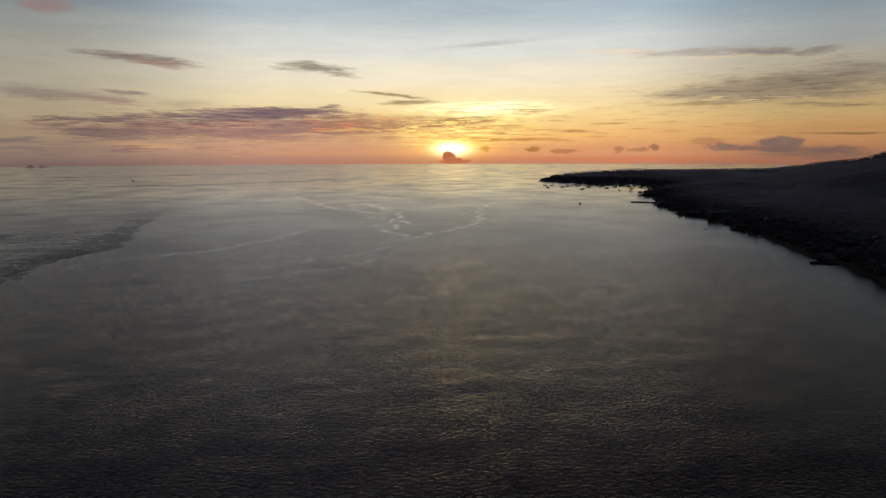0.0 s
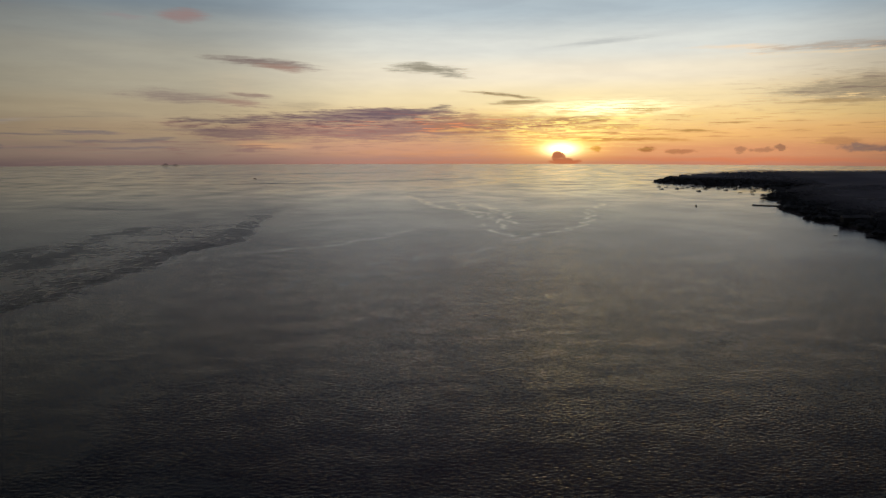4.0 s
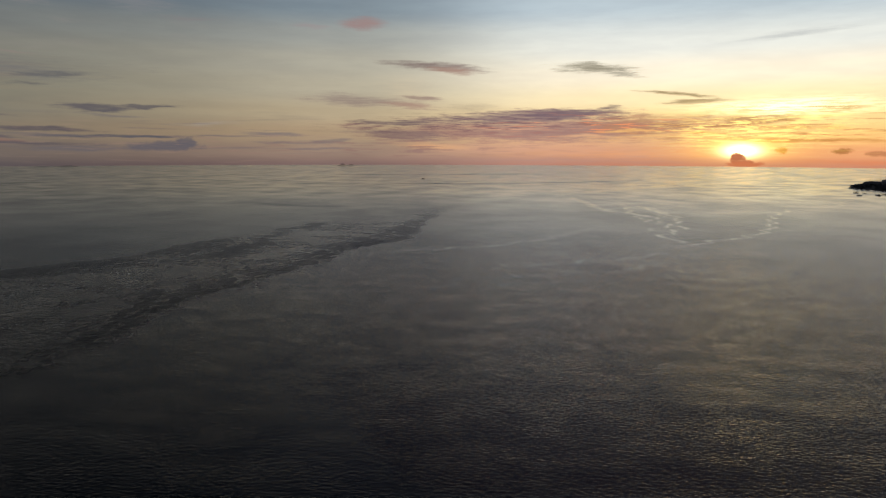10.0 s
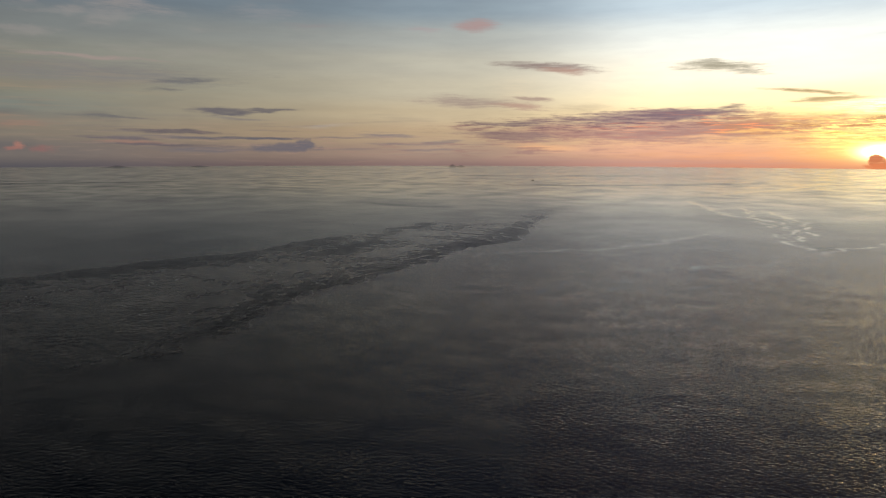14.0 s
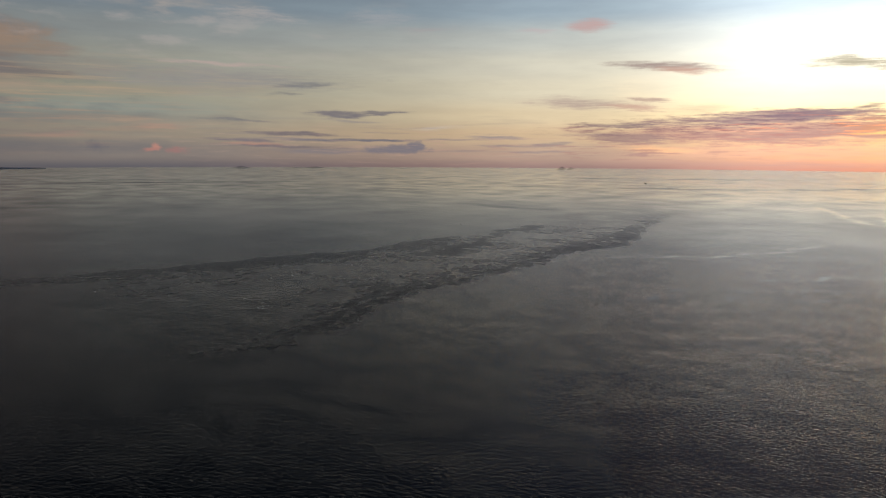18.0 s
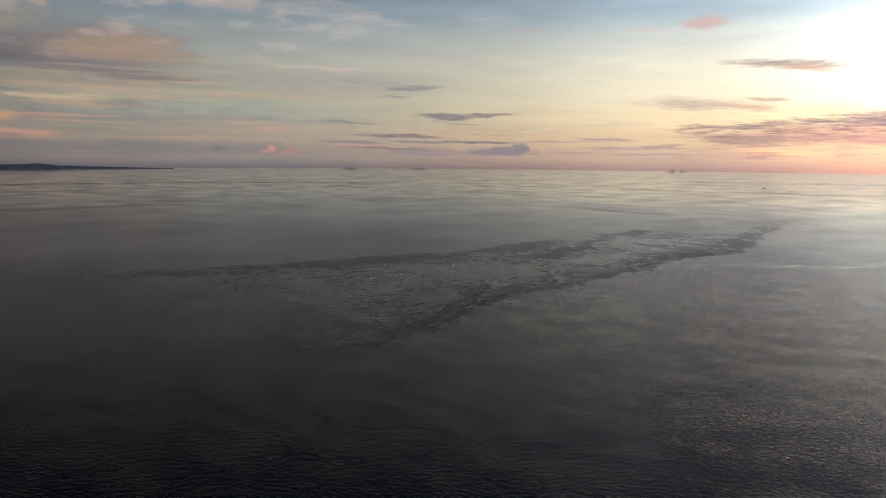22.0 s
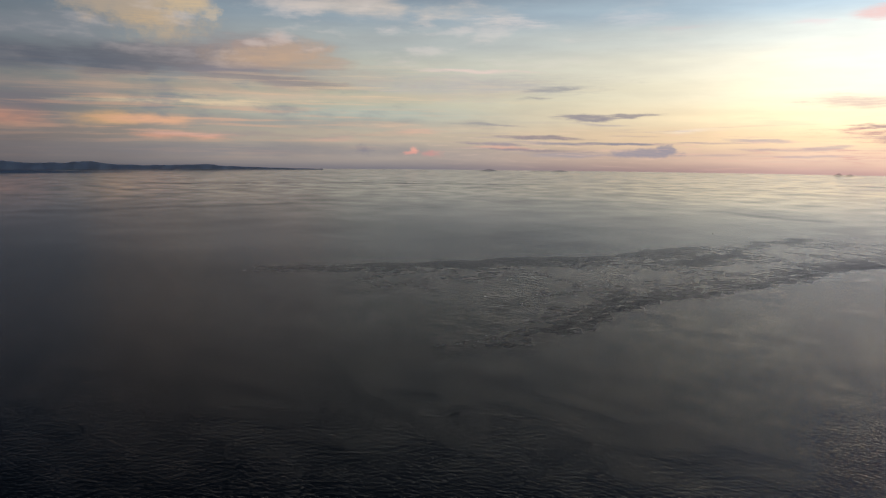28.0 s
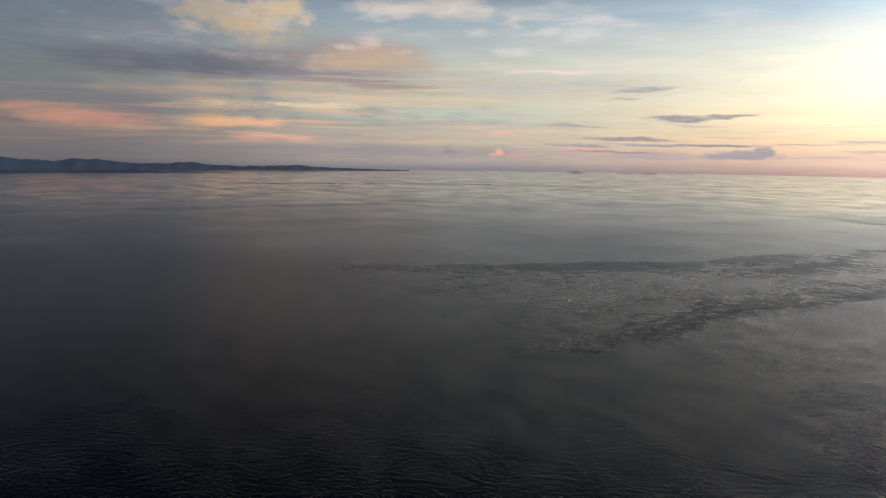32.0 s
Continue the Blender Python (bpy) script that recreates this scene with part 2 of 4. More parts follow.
cloud(45.19, 3.21, 2.33, 0.17, (0.173, 0.160, 0.171), 0.85, 2, 0.70, 0.70)
cloud(47.64, 2.54, 2.28, 0.12, (0.237, 0.217, 0.224), 0.60, -3, 0.90, 0.70)
cloud(47.37, 1.01, 6.24, 0.13, (0.157, 0.150, 0.168), 0.90, -0.5, 0.80, 0.50)
cloud(50.63, 0.10, 4.03, 0.24, (0.182, 0.172, 0.193), 0.70, 0, 1.00, 0.60)
cloud(43.82, 0.25, 2.66, 0.34, (0.191, 0.176, 0.197), 0.90, 0, 0.70, 0.80, puffy=True)
cloud(42.55, 0.55, 0.78, 0.39, (0.191, 0.176, 0.197), 0.90, 0, 0.60, 0.80, puffy=True)
cloud(35.78, 1.21, 2.71, 0.14, (0.257, 0.223, 0.223), 0.75, -1, 0.80, 0.70)
cloud(35.80, 0.68, 2.03, 0.14, (0.225, 0.197, 0.202), 0.70, 0, 0.80, 0.70)
cloud(31.41, 0.79, 1.84, 0.14, (0.250, 0.212, 0.207), 0.70, 2, 0.80, 0.70)
cloud(33.20, 0.16, 3.65, 0.11, (0.250, 0.213, 0.211), 0.60, 0, 0.90, 0.80)
cloud(41.16, 2.01, 2.62, 0.22, (0.547, 0.473, 0.396), 0.60, 2, 1.00, 0.60)
cloud(28.88, 3.96, 5.72, 0.49, (0.359, 0.274, 0.238), 0.75, -3, 1.00, 0.70)
cloud(25.46, 3.67, 2.53, 0.30, (0.471, 0.301, 0.230), 0.70, -3, 0.90, 0.80)
cloud(24.10, 4.20, 1.49, 0.17, (0.351, 0.244, 0.205), 0.75, -4, 0.80, 0.70)
cloud(20.01, 3.43, 2.64, 0.40, (0.410, 0.336, 0.225), 0.50, 0, 1.20, 0.60)
cloud(23.00, 6.67, 4.21, 0.39, (0.285, 0.225, 0.198), 0.92, -4.5, 0.80, 0.60)
cloud(22.04, 6.39, 2.60, 0.26, (0.445, 0.287, 0.221), 0.70, -4, 0.90, 0.70)
cloud(10.11, 6.33, 3.14, 0.42, (0.283, 0.258, 0.186), 0.90, -3, 0.80, 0.80)
cloud(8.79, 6.01, 2.13, 0.23, (0.239, 0.219, 0.161), 0.85, -4, 0.70, 0.70)
cloud(11.16, 0.58, 16.09, 1.10, (0.576, 0.328, 0.239), 0.50, 0, 1.00, 0.50)
cloud(23.37, 0.40, 3.65, 0.34, (0.771, 0.437, 0.230), 0.85, -2, 0.90, 0.40)
cloud(14.20, 1.82, 14.99, 1.09, (0.372, 0.217, 0.176), 0.92, 1, 0.70, 0.55)
cloud(11.0, 1.55, 10.5, 0.75, (0.325, 0.192, 0.165), 0.75, 1, 1.0, 0.40)
cloud(15.89, 2.68, 8.56, 0.54, (0.239, 0.166, 0.161), 0.90, 2, 0.60, 0.60)
cloud(12.42, 2.94, 3.43, 0.32, (0.185, 0.130, 0.143), 0.90, 2, 0.60, 0.50)
cloud(25.62, 1.22, 4.01, 0.42, (0.284, 0.192, 0.168), 0.85, -3, 0.80, 0.80)
cloud(26.30, 2.23, 3.14, 0.21, (0.242, 0.180, 0.163), 0.85, 0, 0.80, 0.90)
cloud(9.07, 3.36, 1.16, 0.19, (0.212, 0.157, 0.140), 0.85, 4, 0.70, 0.80)
cloud(4.79, 1.95, 6.07, 0.89, (0.432, 0.208, 0.130), 0.90, -2, 0.70, 0.80)
cloud(-2.12, 2.35, 3.28, 0.37, (0.454, 0.229, 0.099), 0.85, 2, 0.70, 0.90)
cloud(-4.43, 1.75, 2.80, 0.23, (0.574, 0.290, 0.079), 0.70, 0, 0.80, 0.90)
cloud(-4.44, 0.80, 6.54, 0.16, (0.509, 0.211, 0.055), 0.85, -1, 0.80, 0.70)
cloud(13.86, -0.76, 15.47, 0.36, (0.359, 0.224, 0.197), 0.50, 0, 1.20, 0.50)
cloud(24.75, -0.06, 1.11, 0.17, (0.343, 0.209, 0.184), 0.70, 0, 0.80, 0.80, puffy=True)
cloud(3.84, 4.38, 2.90, 0.16, (0.306, 0.206, 0.095), 0.85, -4, 0.80, 0.70)
cloud(2.70, 3.80, 2.58, 0.23, (0.288, 0.185, 0.086), 0.90, 2, 0.70, 0.70)
cloud(-6.70, 3.14, 1.96, 0.19, (0.479, 0.311, 0.085), 0.85, 1, 0.80, 0.80)
cloud(-1.39, 2.85, 3.52, 0.19, (1.011, 0.887, 0.402), 0.90, 2, 0.90, 0.90)
cloud(-3.04, 3.38, 2.81, 0.28, (1.016, 0.957, 0.637), 0.85, 3, 1.00, 0.80)
cloud(2.26, 1.36, 1.59, 0.19, (0.998, 0.629, 0.124), 0.90, 0, 0.90, 0.90)
cloud(6.62, 1.54, 2.79, 0.12, (0.919, 0.527, 0.173), 0.80, 1, 0.90, 0.90)
cloud(10.25, 1.17, 3.23, 0.12, (0.746, 0.436, 0.229), 0.70, 0, 0.90, 0.90)
cloud(17.20, 1.71, 3.58, 0.11, (0.686, 0.377, 0.238), 0.70, -1, 0.90, 0.90)
cloud(-5.34, 2.56, 3.27, 0.14, (1.007, 0.821, 0.246), 0.80, 2, 0.90, 0.90)
cloud(-0.74, 0.58, 3.28, 0.38, (1.003, 0.758, 0.146), 0.60, 0, 1.20, 0.60)
cloud(-14.10, 7.47, 4.09, 0.23, (0.880, 0.695, 0.477), 0.70, -2, 1.00, 0.70)
cloud(-21.31, 7.25, 5.66, 0.39, (0.419, 0.369, 0.306), 0.80, -1, 0.90, 0.80)
cloud(-23.83, 7.00, 2.56, 0.30, (0.310, 0.276, 0.238), 0.85, 0, 0.80, 0.80)
cloud(-21.53, 6.80, 5.21, 0.13, (0.879, 0.687, 0.412), 0.60, -1, 1.00, 0.80)
cloud(-27.87, 6.91, 1.56, 0.21, (0.333, 0.294, 0.250), 0.80, 3, 0.80, 0.70)
cloud(-21.66, 4.37, 6.08, 0.56, (0.380, 0.311, 0.204), 0.70, 2, 1.00, 0.90)
cloud(-19.70, 3.42, 4.40, 0.13, (0.403, 0.268, 0.123), 0.75, -1, 0.90, 0.80)
cloud(-29.88, 3.13, 3.44, 0.20, (0.307, 0.228, 0.148), 0.80, -2, 0.90, 0.70)
cloud(-29.68, 1.13, 4.47, 0.10, (0.304, 0.176, 0.076), 0.80, 0, 0.90, 0.70)
cloud(-13.42, 2.01, 1.82, 0.09, (0.427, 0.248, 0.078), 0.70, 0, 0.90, 0.70)
cloud(-10.56, 1.41, 1.61, 0.12, (0.373, 0.186, 0.048), 0.80, 0, 0.90, 0.70)
cloud(-20.65, 0.60, 1.40, 0.26, (0.482, 0.230, 0.099), 0.70, 0, 0.90, 0.70, puffy=True)
cloud(-22.68, 0.08, 1.64, 0.30, (0.271, 0.167, 0.128), 0.90, 0, 0.60, 0.80, puffy=True)
cloud(-25.93, 0.32, 1.77, 0.46, (0.271, 0.167, 0.133), 0.90, -3, 0.60, 0.80, puffy=True)
cloud(-25.95, -0.01, 1.94, 0.21, (0.288, 0.173, 0.133), 0.90, 0, 0.50, 0.50, puffy=True)
cloud(-25.06, 0.44, 0.64, 0.38, (0.297, 0.186, 0.150), 0.90, 0, 0.50, 0.80, puffy=True)
cloud(-26.03, 0.65, 0.71, 0.34, (0.334, 0.214, 0.169), 0.90, 0, 0.50, 0.80, puffy=True)
cloud(-26.78, 0.48, 0.54, 0.33, (0.306, 0.193, 0.150), 0.90, 0, 0.50, 0.80, puffy=True)
cloud(-21.79, 0.21, 0.48, 0.30, (0.306, 0.186, 0.139), 0.90, 0, 0.50, 0.80, puffy=True)
cloud(-23.38, 0.07, 0.52, 0.21, (0.288, 0.173, 0.133), 0.90, 0, 0.50, 0.80, puffy=True)
cloud(-29.06, -0.06, 2.86, 0.25, (0.305, 0.176, 0.128), 0.80, 0, 0.80, 0.70, puffy=True)
cloud(-30.15, -0.58, 8.09, 0.49, (0.305, 0.167, 0.128), 0.55, 0, 1.20, 0.40)
cloud(-16.93, 0.09, 0.40, 0.27, (0.350, 0.167, 0.091), 0.90, 0, 0.60, 0.90, puffy=True)
cloud(-15.87, -0.04, 1.08, 0.18, (0.410, 0.187, 0.096), 0.80, 0, 0.70, 0.90, puffy=True)
cloud(-14.14, 0.01, 0.41, 0.27, (0.410, 0.187, 0.096), 0.85, 0, 0.60, 0.90, puffy=True)
cloud(-10.15, -0.12, 1.29, 0.18, (0.451, 0.180, 0.079), 0.85, 0, 0.70, 0.90, puffy=True)
cloud(-7.34, 0.02, 0.65, 0.19, (0.372, 0.146, 0.043), 0.90, 0, 0.60, 0.90, puffy=True)
cloud(-3.43, 0.07, 0.42, 0.23, (0.422, 0.146, 0.026), 0.90, 0, 0.60, 0.90, puffy=True)
cloud(-14.38, -0.75, 14.98, 0.27, (0.667, 0.189, 0.073), 0.60, 0, 1.20, 0.40)

# lit and shaded streaks through the banks
layer(42.0, 0.9, 16, 1.5, thin, 0.52, 0.68, srgb(214, 180, 158, 0.3), 0.45)
layer(44.0, 1.1, 15, 1.4, longs, 0.47, 0.34, srgb(132, 126, 134, 0.3), 0.6)
layer(80.0, 3.0, 16, 2.2, longs, 0.47, 0.64, srgb(236, 184, 150, 0.95), 0.5)
layer(80.0, 4.6, 17, 2.6, bill, 0.50, 0.34, srgb(128, 134, 146, 0.95), 0.6)
layer(68.0, 5.2, 14, 1.6, longs, 0.48, 0.66, srgb(228, 204, 168, 0.8), 0.35)
cloud(84.0, 7.0, 8.0, 0.8, (0.080, 0.086, 0.100), 0.7, 0, 1.2, 0.3, billow=True)
cloud(73.5, 7.35, 4.2, 0.5, (0.300, 0.215, 0.150), 0.75, 5, 1.1, 0.5, billow=True)
cloud(80.0, 4.9, 9.0, 0.4, (0.260, 0.205, 0.155), 0.55, 0, 1.2, 0.4, billow=True)
layer(70.0, 9.5, 25, 3.0, bill, 0.50, 0.70, srgb(226, 214, 206, 0.8), 0.4)

# dark ragged decks and lit undersides of the main bank
layer(15.0, 2.35, 10, 0.75, fine, 0.50, 0.62, srgb(104, 84, 90), 0.75)
layer(22.0, 1.75, 8, 0.40, fine, 0.48, 0.62, srgb(118, 92, 94), 0.8)
layer(9.0, 2.0, 8, 0.7, thin, 0.55, 0.64, srgb(246, 150, 98), 0.8)
layer(8.0, 1.0, 12, 0.7, fine, 0.52, 0.64, srgb(190, 124, 104), 0.7)
layer(26.0, 0.2, 12, 0.8, thin, 0.50, 0.64, srgb(150, 112, 108), 0.6)
# gold round the sun: bright breaks and thin dark bars
layer(-1.0, 1.7, 5.5, 1.2, fine, 0.48, 0.58, (1.8, 1.35, 0.38), 0.95)
layer(-3.4, 3.3, 5, 0.55, fine, 0.42, 0.56, (2.0, 1.75, 0.95), 0.95)
layer(-2.0, 1.6, 9, 1.2, thin, 0.46, 0.36, srgb(176, 112, 62), 0.7)
layer(-16.0, 1.6, 14, 1.6, fine, 0.54, 0.68, srgb(252, 204, 112), 0.6)
layer(-16.0, 1.9, 14, 1.4, thin, 0.45, 0.33, srgb(176, 128, 82), 0.55)
# the eastern bank: mauve underside with lit breaks
layer(-25.0, 4.6, 9, 1.1, thin, 0.48, 0.36, srgb(128, 108, 100), 0.75)
layer(-22.0, 3.75, 10, 0.35, fine, 0.50, 0.60, srgb(255, 222, 160), 0.8)
layer(-20.0, 4.9, 7, 0.5, fine, 0.56, 0.66, srgb(252, 220, 170), 0.7)
layer(-20.0, 7.0, 7, 0.35, fine, 0.52, 0.64, srgb(250, 214, 176), 0.7)
cloud(-28.0, -0.25, 5.0, 0.45, (0.27, 0.17, 0.135), 0.75, 0, 1.0, 0.5)

# the sun's burning edge round the small cumulus, and the bright gap above it
sky = glow(sky, 3.4, 0.8, (0.55, 0.34, 0.03), -0.2)
sky = glow(sky, 1.2, 0.46, (3.4, 2.8, 1.5), -0.32)

cloud(-0.50, -0.62, 0.54, 0.40, (0.50, 0.165, 0.070), 1.00, 0, 0.35, 0.22, puffy=True)
cloud(-0.38, -0.42, 0.42, 0.30, (0.50, 0.165, 0.070), 1.00, 0, 0.40, 0.25, puffy=True)
cloud(-1.25, -0.85, 0.45, 0.18, (0.52, 0.17, 0.070), 1.00, 0, 0.40, 0.40, puffy=True)
cloud(-1.02, -0.99, 1.13, 0.23, (0.594, 0.188, 0.076), 1.00, 0, 0.50, 0.60, puffy=True)

# the evening fades with the distance from the sun
def falloff(*stops):
    """Stops of light by heading: pairs of degrees and stops, joined smoothly."""
    total = stops[0][1]
    for (a0, v0), (a1, v1) in zip(stops, stops[1:]):
        total = W.math("ADD", total, W.step(AZ, a0, a1, 0.0, v1 - v0))
    return total


low = falloff((-170, -1.4), (-60, -0.6), (-30, -0.05), (-14, 0.55), (0, 0.38), (15, 0.48), (30, -0.1), (45, -0.38), (60, -0.20), (75, -0.33), (95, -0.65), (175, -1.4))
# unseen sky above the view, shaped by heading to set how dark the sea looks
upper = falloff((-170, -2.8), (-60, -2.4), (-30, -1.8), (-14, -0.45), (0, 0.15), (15, 0.35), (30, 0.0), (45, -1.4), (60, -2.7), (75, -3.0), (95, -2.9), (175, -3.0))
blend = W.step(EL, 10.8, 18.0)
fade = W.math("MULTIPLY_ADD", blend, W.math("SUBTRACT", upper, low), low)
# overhead, out of view, most of the dimming is dropped to light the land
fade = W.math("POWER", 2.0, W.math("MULTIPLY", fade, W.step(EL, 38.0, 60.0, 1.0, 0.15)))
sky = W.mix(1.0, sky, W.join(fade, fade, fade), "MULTIPLY")
# unseen upper sky tinted blue to the left, so the water reflects bluer
sky = W.mix(W.math("MULTIPLY", W.step(EL, 10.0, 20.0), W.step(AZ, -15.0, 45.0)), sky, W.mix(1.0, sky, (0.76, 1.03, 1.22), "MULTIPLY"))

out = W.node("ShaderNodeOutputWorld")
back = W.node("ShaderNodeBackground")
W.put(back.inputs[0], W.mix(1.0, sky, (1.0, 0.982, 1.0), "MULTIPLY"))
back.inputs[1].default_value = 1.0
W.tree.links.new(back.outputs[0], out.inputs[0])

# the disc stands behind the small cumulus: only a trace of direct light comes through
sun = new("sun", bpy.data.lights.new("sun", "SUN"))
sun.data.energy, sun.data.angle, sun.data.color = 0.002, radians(4.0), (1.0, 0.62, 0.30)
a, e = radians(SUN_AZ), radians(SUN_EL + 0.6)
toward = Vector((-math.sin(a) * math.cos(e), math.cos(a) * math.cos(e), math.sin(e)))
sun.matrix_world = look(toward * 4000 + Vector((0, 0, EYE)), (0, 0, EYE))


# ---- materials ----
def material(name):
    m = bpy.data.materials.new(name)
    m.use_nodes = True
    return m, Tree(m.node_tree)


def surface(t, shader):
    t.tree.links.new(shader, t.node("ShaderNodeOutputMaterial").inputs[0])


def principled(t, colour, rough, normal=None, ior=1.45, metal=0.0, gloss=0.5, tint=None):
    n = t.node("ShaderNodeBsdfPrincipled")
    t.put(n.inputs["Base Color"], colour)
    t.put(n.inputs["Roughness"], rough)
    n.inputs["IOR"].default_value = ior
    n.inputs["Metallic"].default_value = metal
    t.put(n.inputs["Specular IOR Level"], gloss)
    if tint is not None:
        t.put(n.inputs["Specular Tint"], tint)
    if normal is not None:
        t.put(n.inputs["Normal"], normal)
    return n.outputs[0]


def bump(t, height, strength, distance, normal=None):
    n = t.node("ShaderNodeBump")
    t.put(n.inputs["Strength"], strength)
    n.inputs["Distance"].default_value = distance
    t.put(n.inputs["Height"], height)
    if normal is not None:
        t.put(n.inputs["Normal"], normal)
    return n.outputs[0]


def plain(name, colour, rough=0.7, vary=0.25, scale=3.0, metal=0.0):
    """A surface of one kind with grain and stains at two sizes."""
    m, t = material(name)
    at = t.node("ShaderNodeTexCoord").outputs["Object"]
    big, small = t.noise(at, scale, 4), t.noise(at, scale * 9, 3)
    f = t.math("MULTIPLY_ADD", small, 0.4, t.math("MULTIPLY", big, 0.6))
    each = t.node("ShaderNodeObjectInfo").outputs["Random"]
    f = t.math("MULTIPLY_ADD", t.math("SUBTRACT", each, 0.5), 0.5, f)
    lo, hi = tuple(c * (1 - vary) for c in colour), tuple(min(c * (1 + vary), 1) for c in colour)
    surface(t, principled(t, t.mix(f, lo, hi), t.step(small, 0.2, 0.8, rough - 0.1, min(rough + 0.1, 1)), bump(t, small, 0.3, 0.02), metal=metal))
    return m


def sea_material():
    m, t = material("sea_water")
    at = t.node("ShaderNodeNewGeometry").outputs["Position"]
    x, y, z = t.split(at)
    flat = t.join(x, y, 0.0)
    far = t.vec("LENGTH", flat)

    def attribute(name):
        return t.node("ShaderNodeAttribute", attribute_name=name).outputs["Fac"]

    # currents: patches of tens to hundreds of metres
    patch = t.noise(flat, 0.0035, 4, 0.55)
    swirl = t.noise(t.vec("ADD", flat, (0, 0, 40)), 0.012, 3, 0.55)
    lines = t.noise(t.vec("ADD", flat, (0, 0, 90)), 0.014, 2, 0.5)
    # the tide rip: metres in from its eastern and its western front, both frayed
    fray = t.math("MULTIPLY_ADD", t.math("SUBTRACT", t.noise(flat, 0.035, 6, 0.66), 0.5), 52.0,
                  t.math("MULTIPLY", t.math("SUBTRACT", t.noise(t.vec("ADD", flat, (0, 0, 7)), 0.012, 2, 0.5), 0.5), 40.0))
    east = t.math("ADD", attribute("rip_east"), fray)
    west = t.math("ADD", attribute("rip_west"), t.math("MULTIPLY", fray, 0.8))
    ends = t.math("MULTIPLY", t.step(y, 60.0, 300.0), t.step(y, 1350.0, 560.0))
    inside = t.math("MULTIPLY", t.math("MULTIPLY", t.step(east, -8.0, 16.0), t.step(west, -12.0, 30.0)), ends)
    front = t.math("MULTIPLY", t.math("MULTIPLY", t.step(east, -7.0, 10.0), t.step(east, 62.0, 10.0)), ends)
    rear = t.math("MULTIPLY", t.math("MULTIPLY", t.step(west, -12.0, 8.0), t.step(west, 70.0, 8.0)), t.math("MULTIPLY", ends, t.step(y, 760.0, 560.0)))
    shred = t.noise(t.join(t.math("MULTIPLY", x, 0.14), t.math("MULTIPLY", y, 0.085), 2.0), 1.0, 7, 0.70)
    boil = t.step(shred, 0.36, 0.72)
    tongue = t.step(t.noise(t.vec("ADD", flat, (0, 0, 23)), 0.020, 5, 0.6), 0.40, 0.62)
    # rougher water is positive, calmer water negative
    chop = t.math("MULTIPLY", front, t.step(shred, 0.75, 0.35, 0.15, 1.0))
    chop = t.math("MULTIPLY_ADD", rear, t.step(shred, 0.75, 0.35, 0.25, 0.55), chop)
    chop = t.math("MULTIPLY_ADD", inside, t.math("SUBTRACT", 0.56, t.math("MULTIPLY_ADD", boil, 0.75, t.math("MULTIPLY", tongue, 0.45))), chop)
    chop = t.math("MULTIPLY_ADD", t.math("SUBTRACT", patch, 0.5), 0.7, chop)
    chop = t.math("MULTIPLY_ADD", t.math("SUBTRACT", swirl, 0.5), t.step(far, 250.0, 900.0, 0.15, 0.6), chop)
    chop = t.math("MULTIPLY_ADD", t.math("SUBTRACT", lines, 0.5), t.step(far, 800.0, 2200.0, 0.0, 2.4), chop)
    chop = t.math("ADD", chop, t.math("MULTIPLY", attribute("tide_line"), t.step(swirl, 0.3, 0.6, 0.5, 1.1)))
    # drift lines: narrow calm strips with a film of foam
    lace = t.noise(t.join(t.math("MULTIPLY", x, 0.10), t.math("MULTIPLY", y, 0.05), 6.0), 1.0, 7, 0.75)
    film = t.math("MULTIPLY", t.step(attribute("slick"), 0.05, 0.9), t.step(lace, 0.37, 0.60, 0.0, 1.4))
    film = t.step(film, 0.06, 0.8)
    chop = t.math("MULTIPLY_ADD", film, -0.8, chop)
    # wavelets
    a, b = t.math("MULTIPLY_ADD", y, 0.26, t.math("MULTIPLY", x, 0.96)), t.math("MULTIPLY_ADD", x, -0.26, t.math("MULTIPLY", y, 0.96))
    small = t.noise(t.join(t.math("MULTIPLY", a, 0.50), t.math("MULTIPLY", b, 0.80), 4.0), 1.0, 3, 0.55)
    gusts = t.noise(t.join(t.math("MULTIPLY", a, 0.030), t.math("MULTIPLY", b, 0.055), 15.0), 1.0, 5, 0.62)
    height = t.math("MULTIPLY", small, t.step(far, 240.0, 1000.0, SEA_WAVE, 0.0))
    crest = t.noise(t.join(t.math("MULTIPLY", a, 0.16), t.math("MULTIPLY", b, 0.22), 33.0), 1.0, 4, 0.6)
    height = t.math("MULTIPLY_ADD", t.math("MULTIPLY", crest, inside), t.step(far, 250.0, 1200.0, 0.9, 0.0), height)
    force = t.math("MULTIPLY_ADD", chop, 0.35, t.step(gusts, 0.3, 0.7, 0.75, 1.25))
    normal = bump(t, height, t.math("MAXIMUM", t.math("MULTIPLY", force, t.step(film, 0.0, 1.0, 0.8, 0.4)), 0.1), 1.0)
    rough = t.math("ADD", t.step(far, 180.0, 700.0, SEA_ROUGH - 0.06, SEA_ROUGH), t.step(far, 700.0, 2200.0, 0.0, -0.10))
    rough = t.math("MAXIMUM", t.math("MULTIPLY_ADD", chop, 0.10, rough), 0.09)
    # how much of the sky the small slopes throw back
    shine = t.math("MULTIPLY_ADD", chop, -0.28, 0.91)
    shine = t.math("MULTIPLY_ADD", t.math("SUBTRACT", gusts, 0.5), 0.14, shine)
    shine = t.math("MINIMUM", t.math("MAXIMUM", shine, 0.35), 1.0)
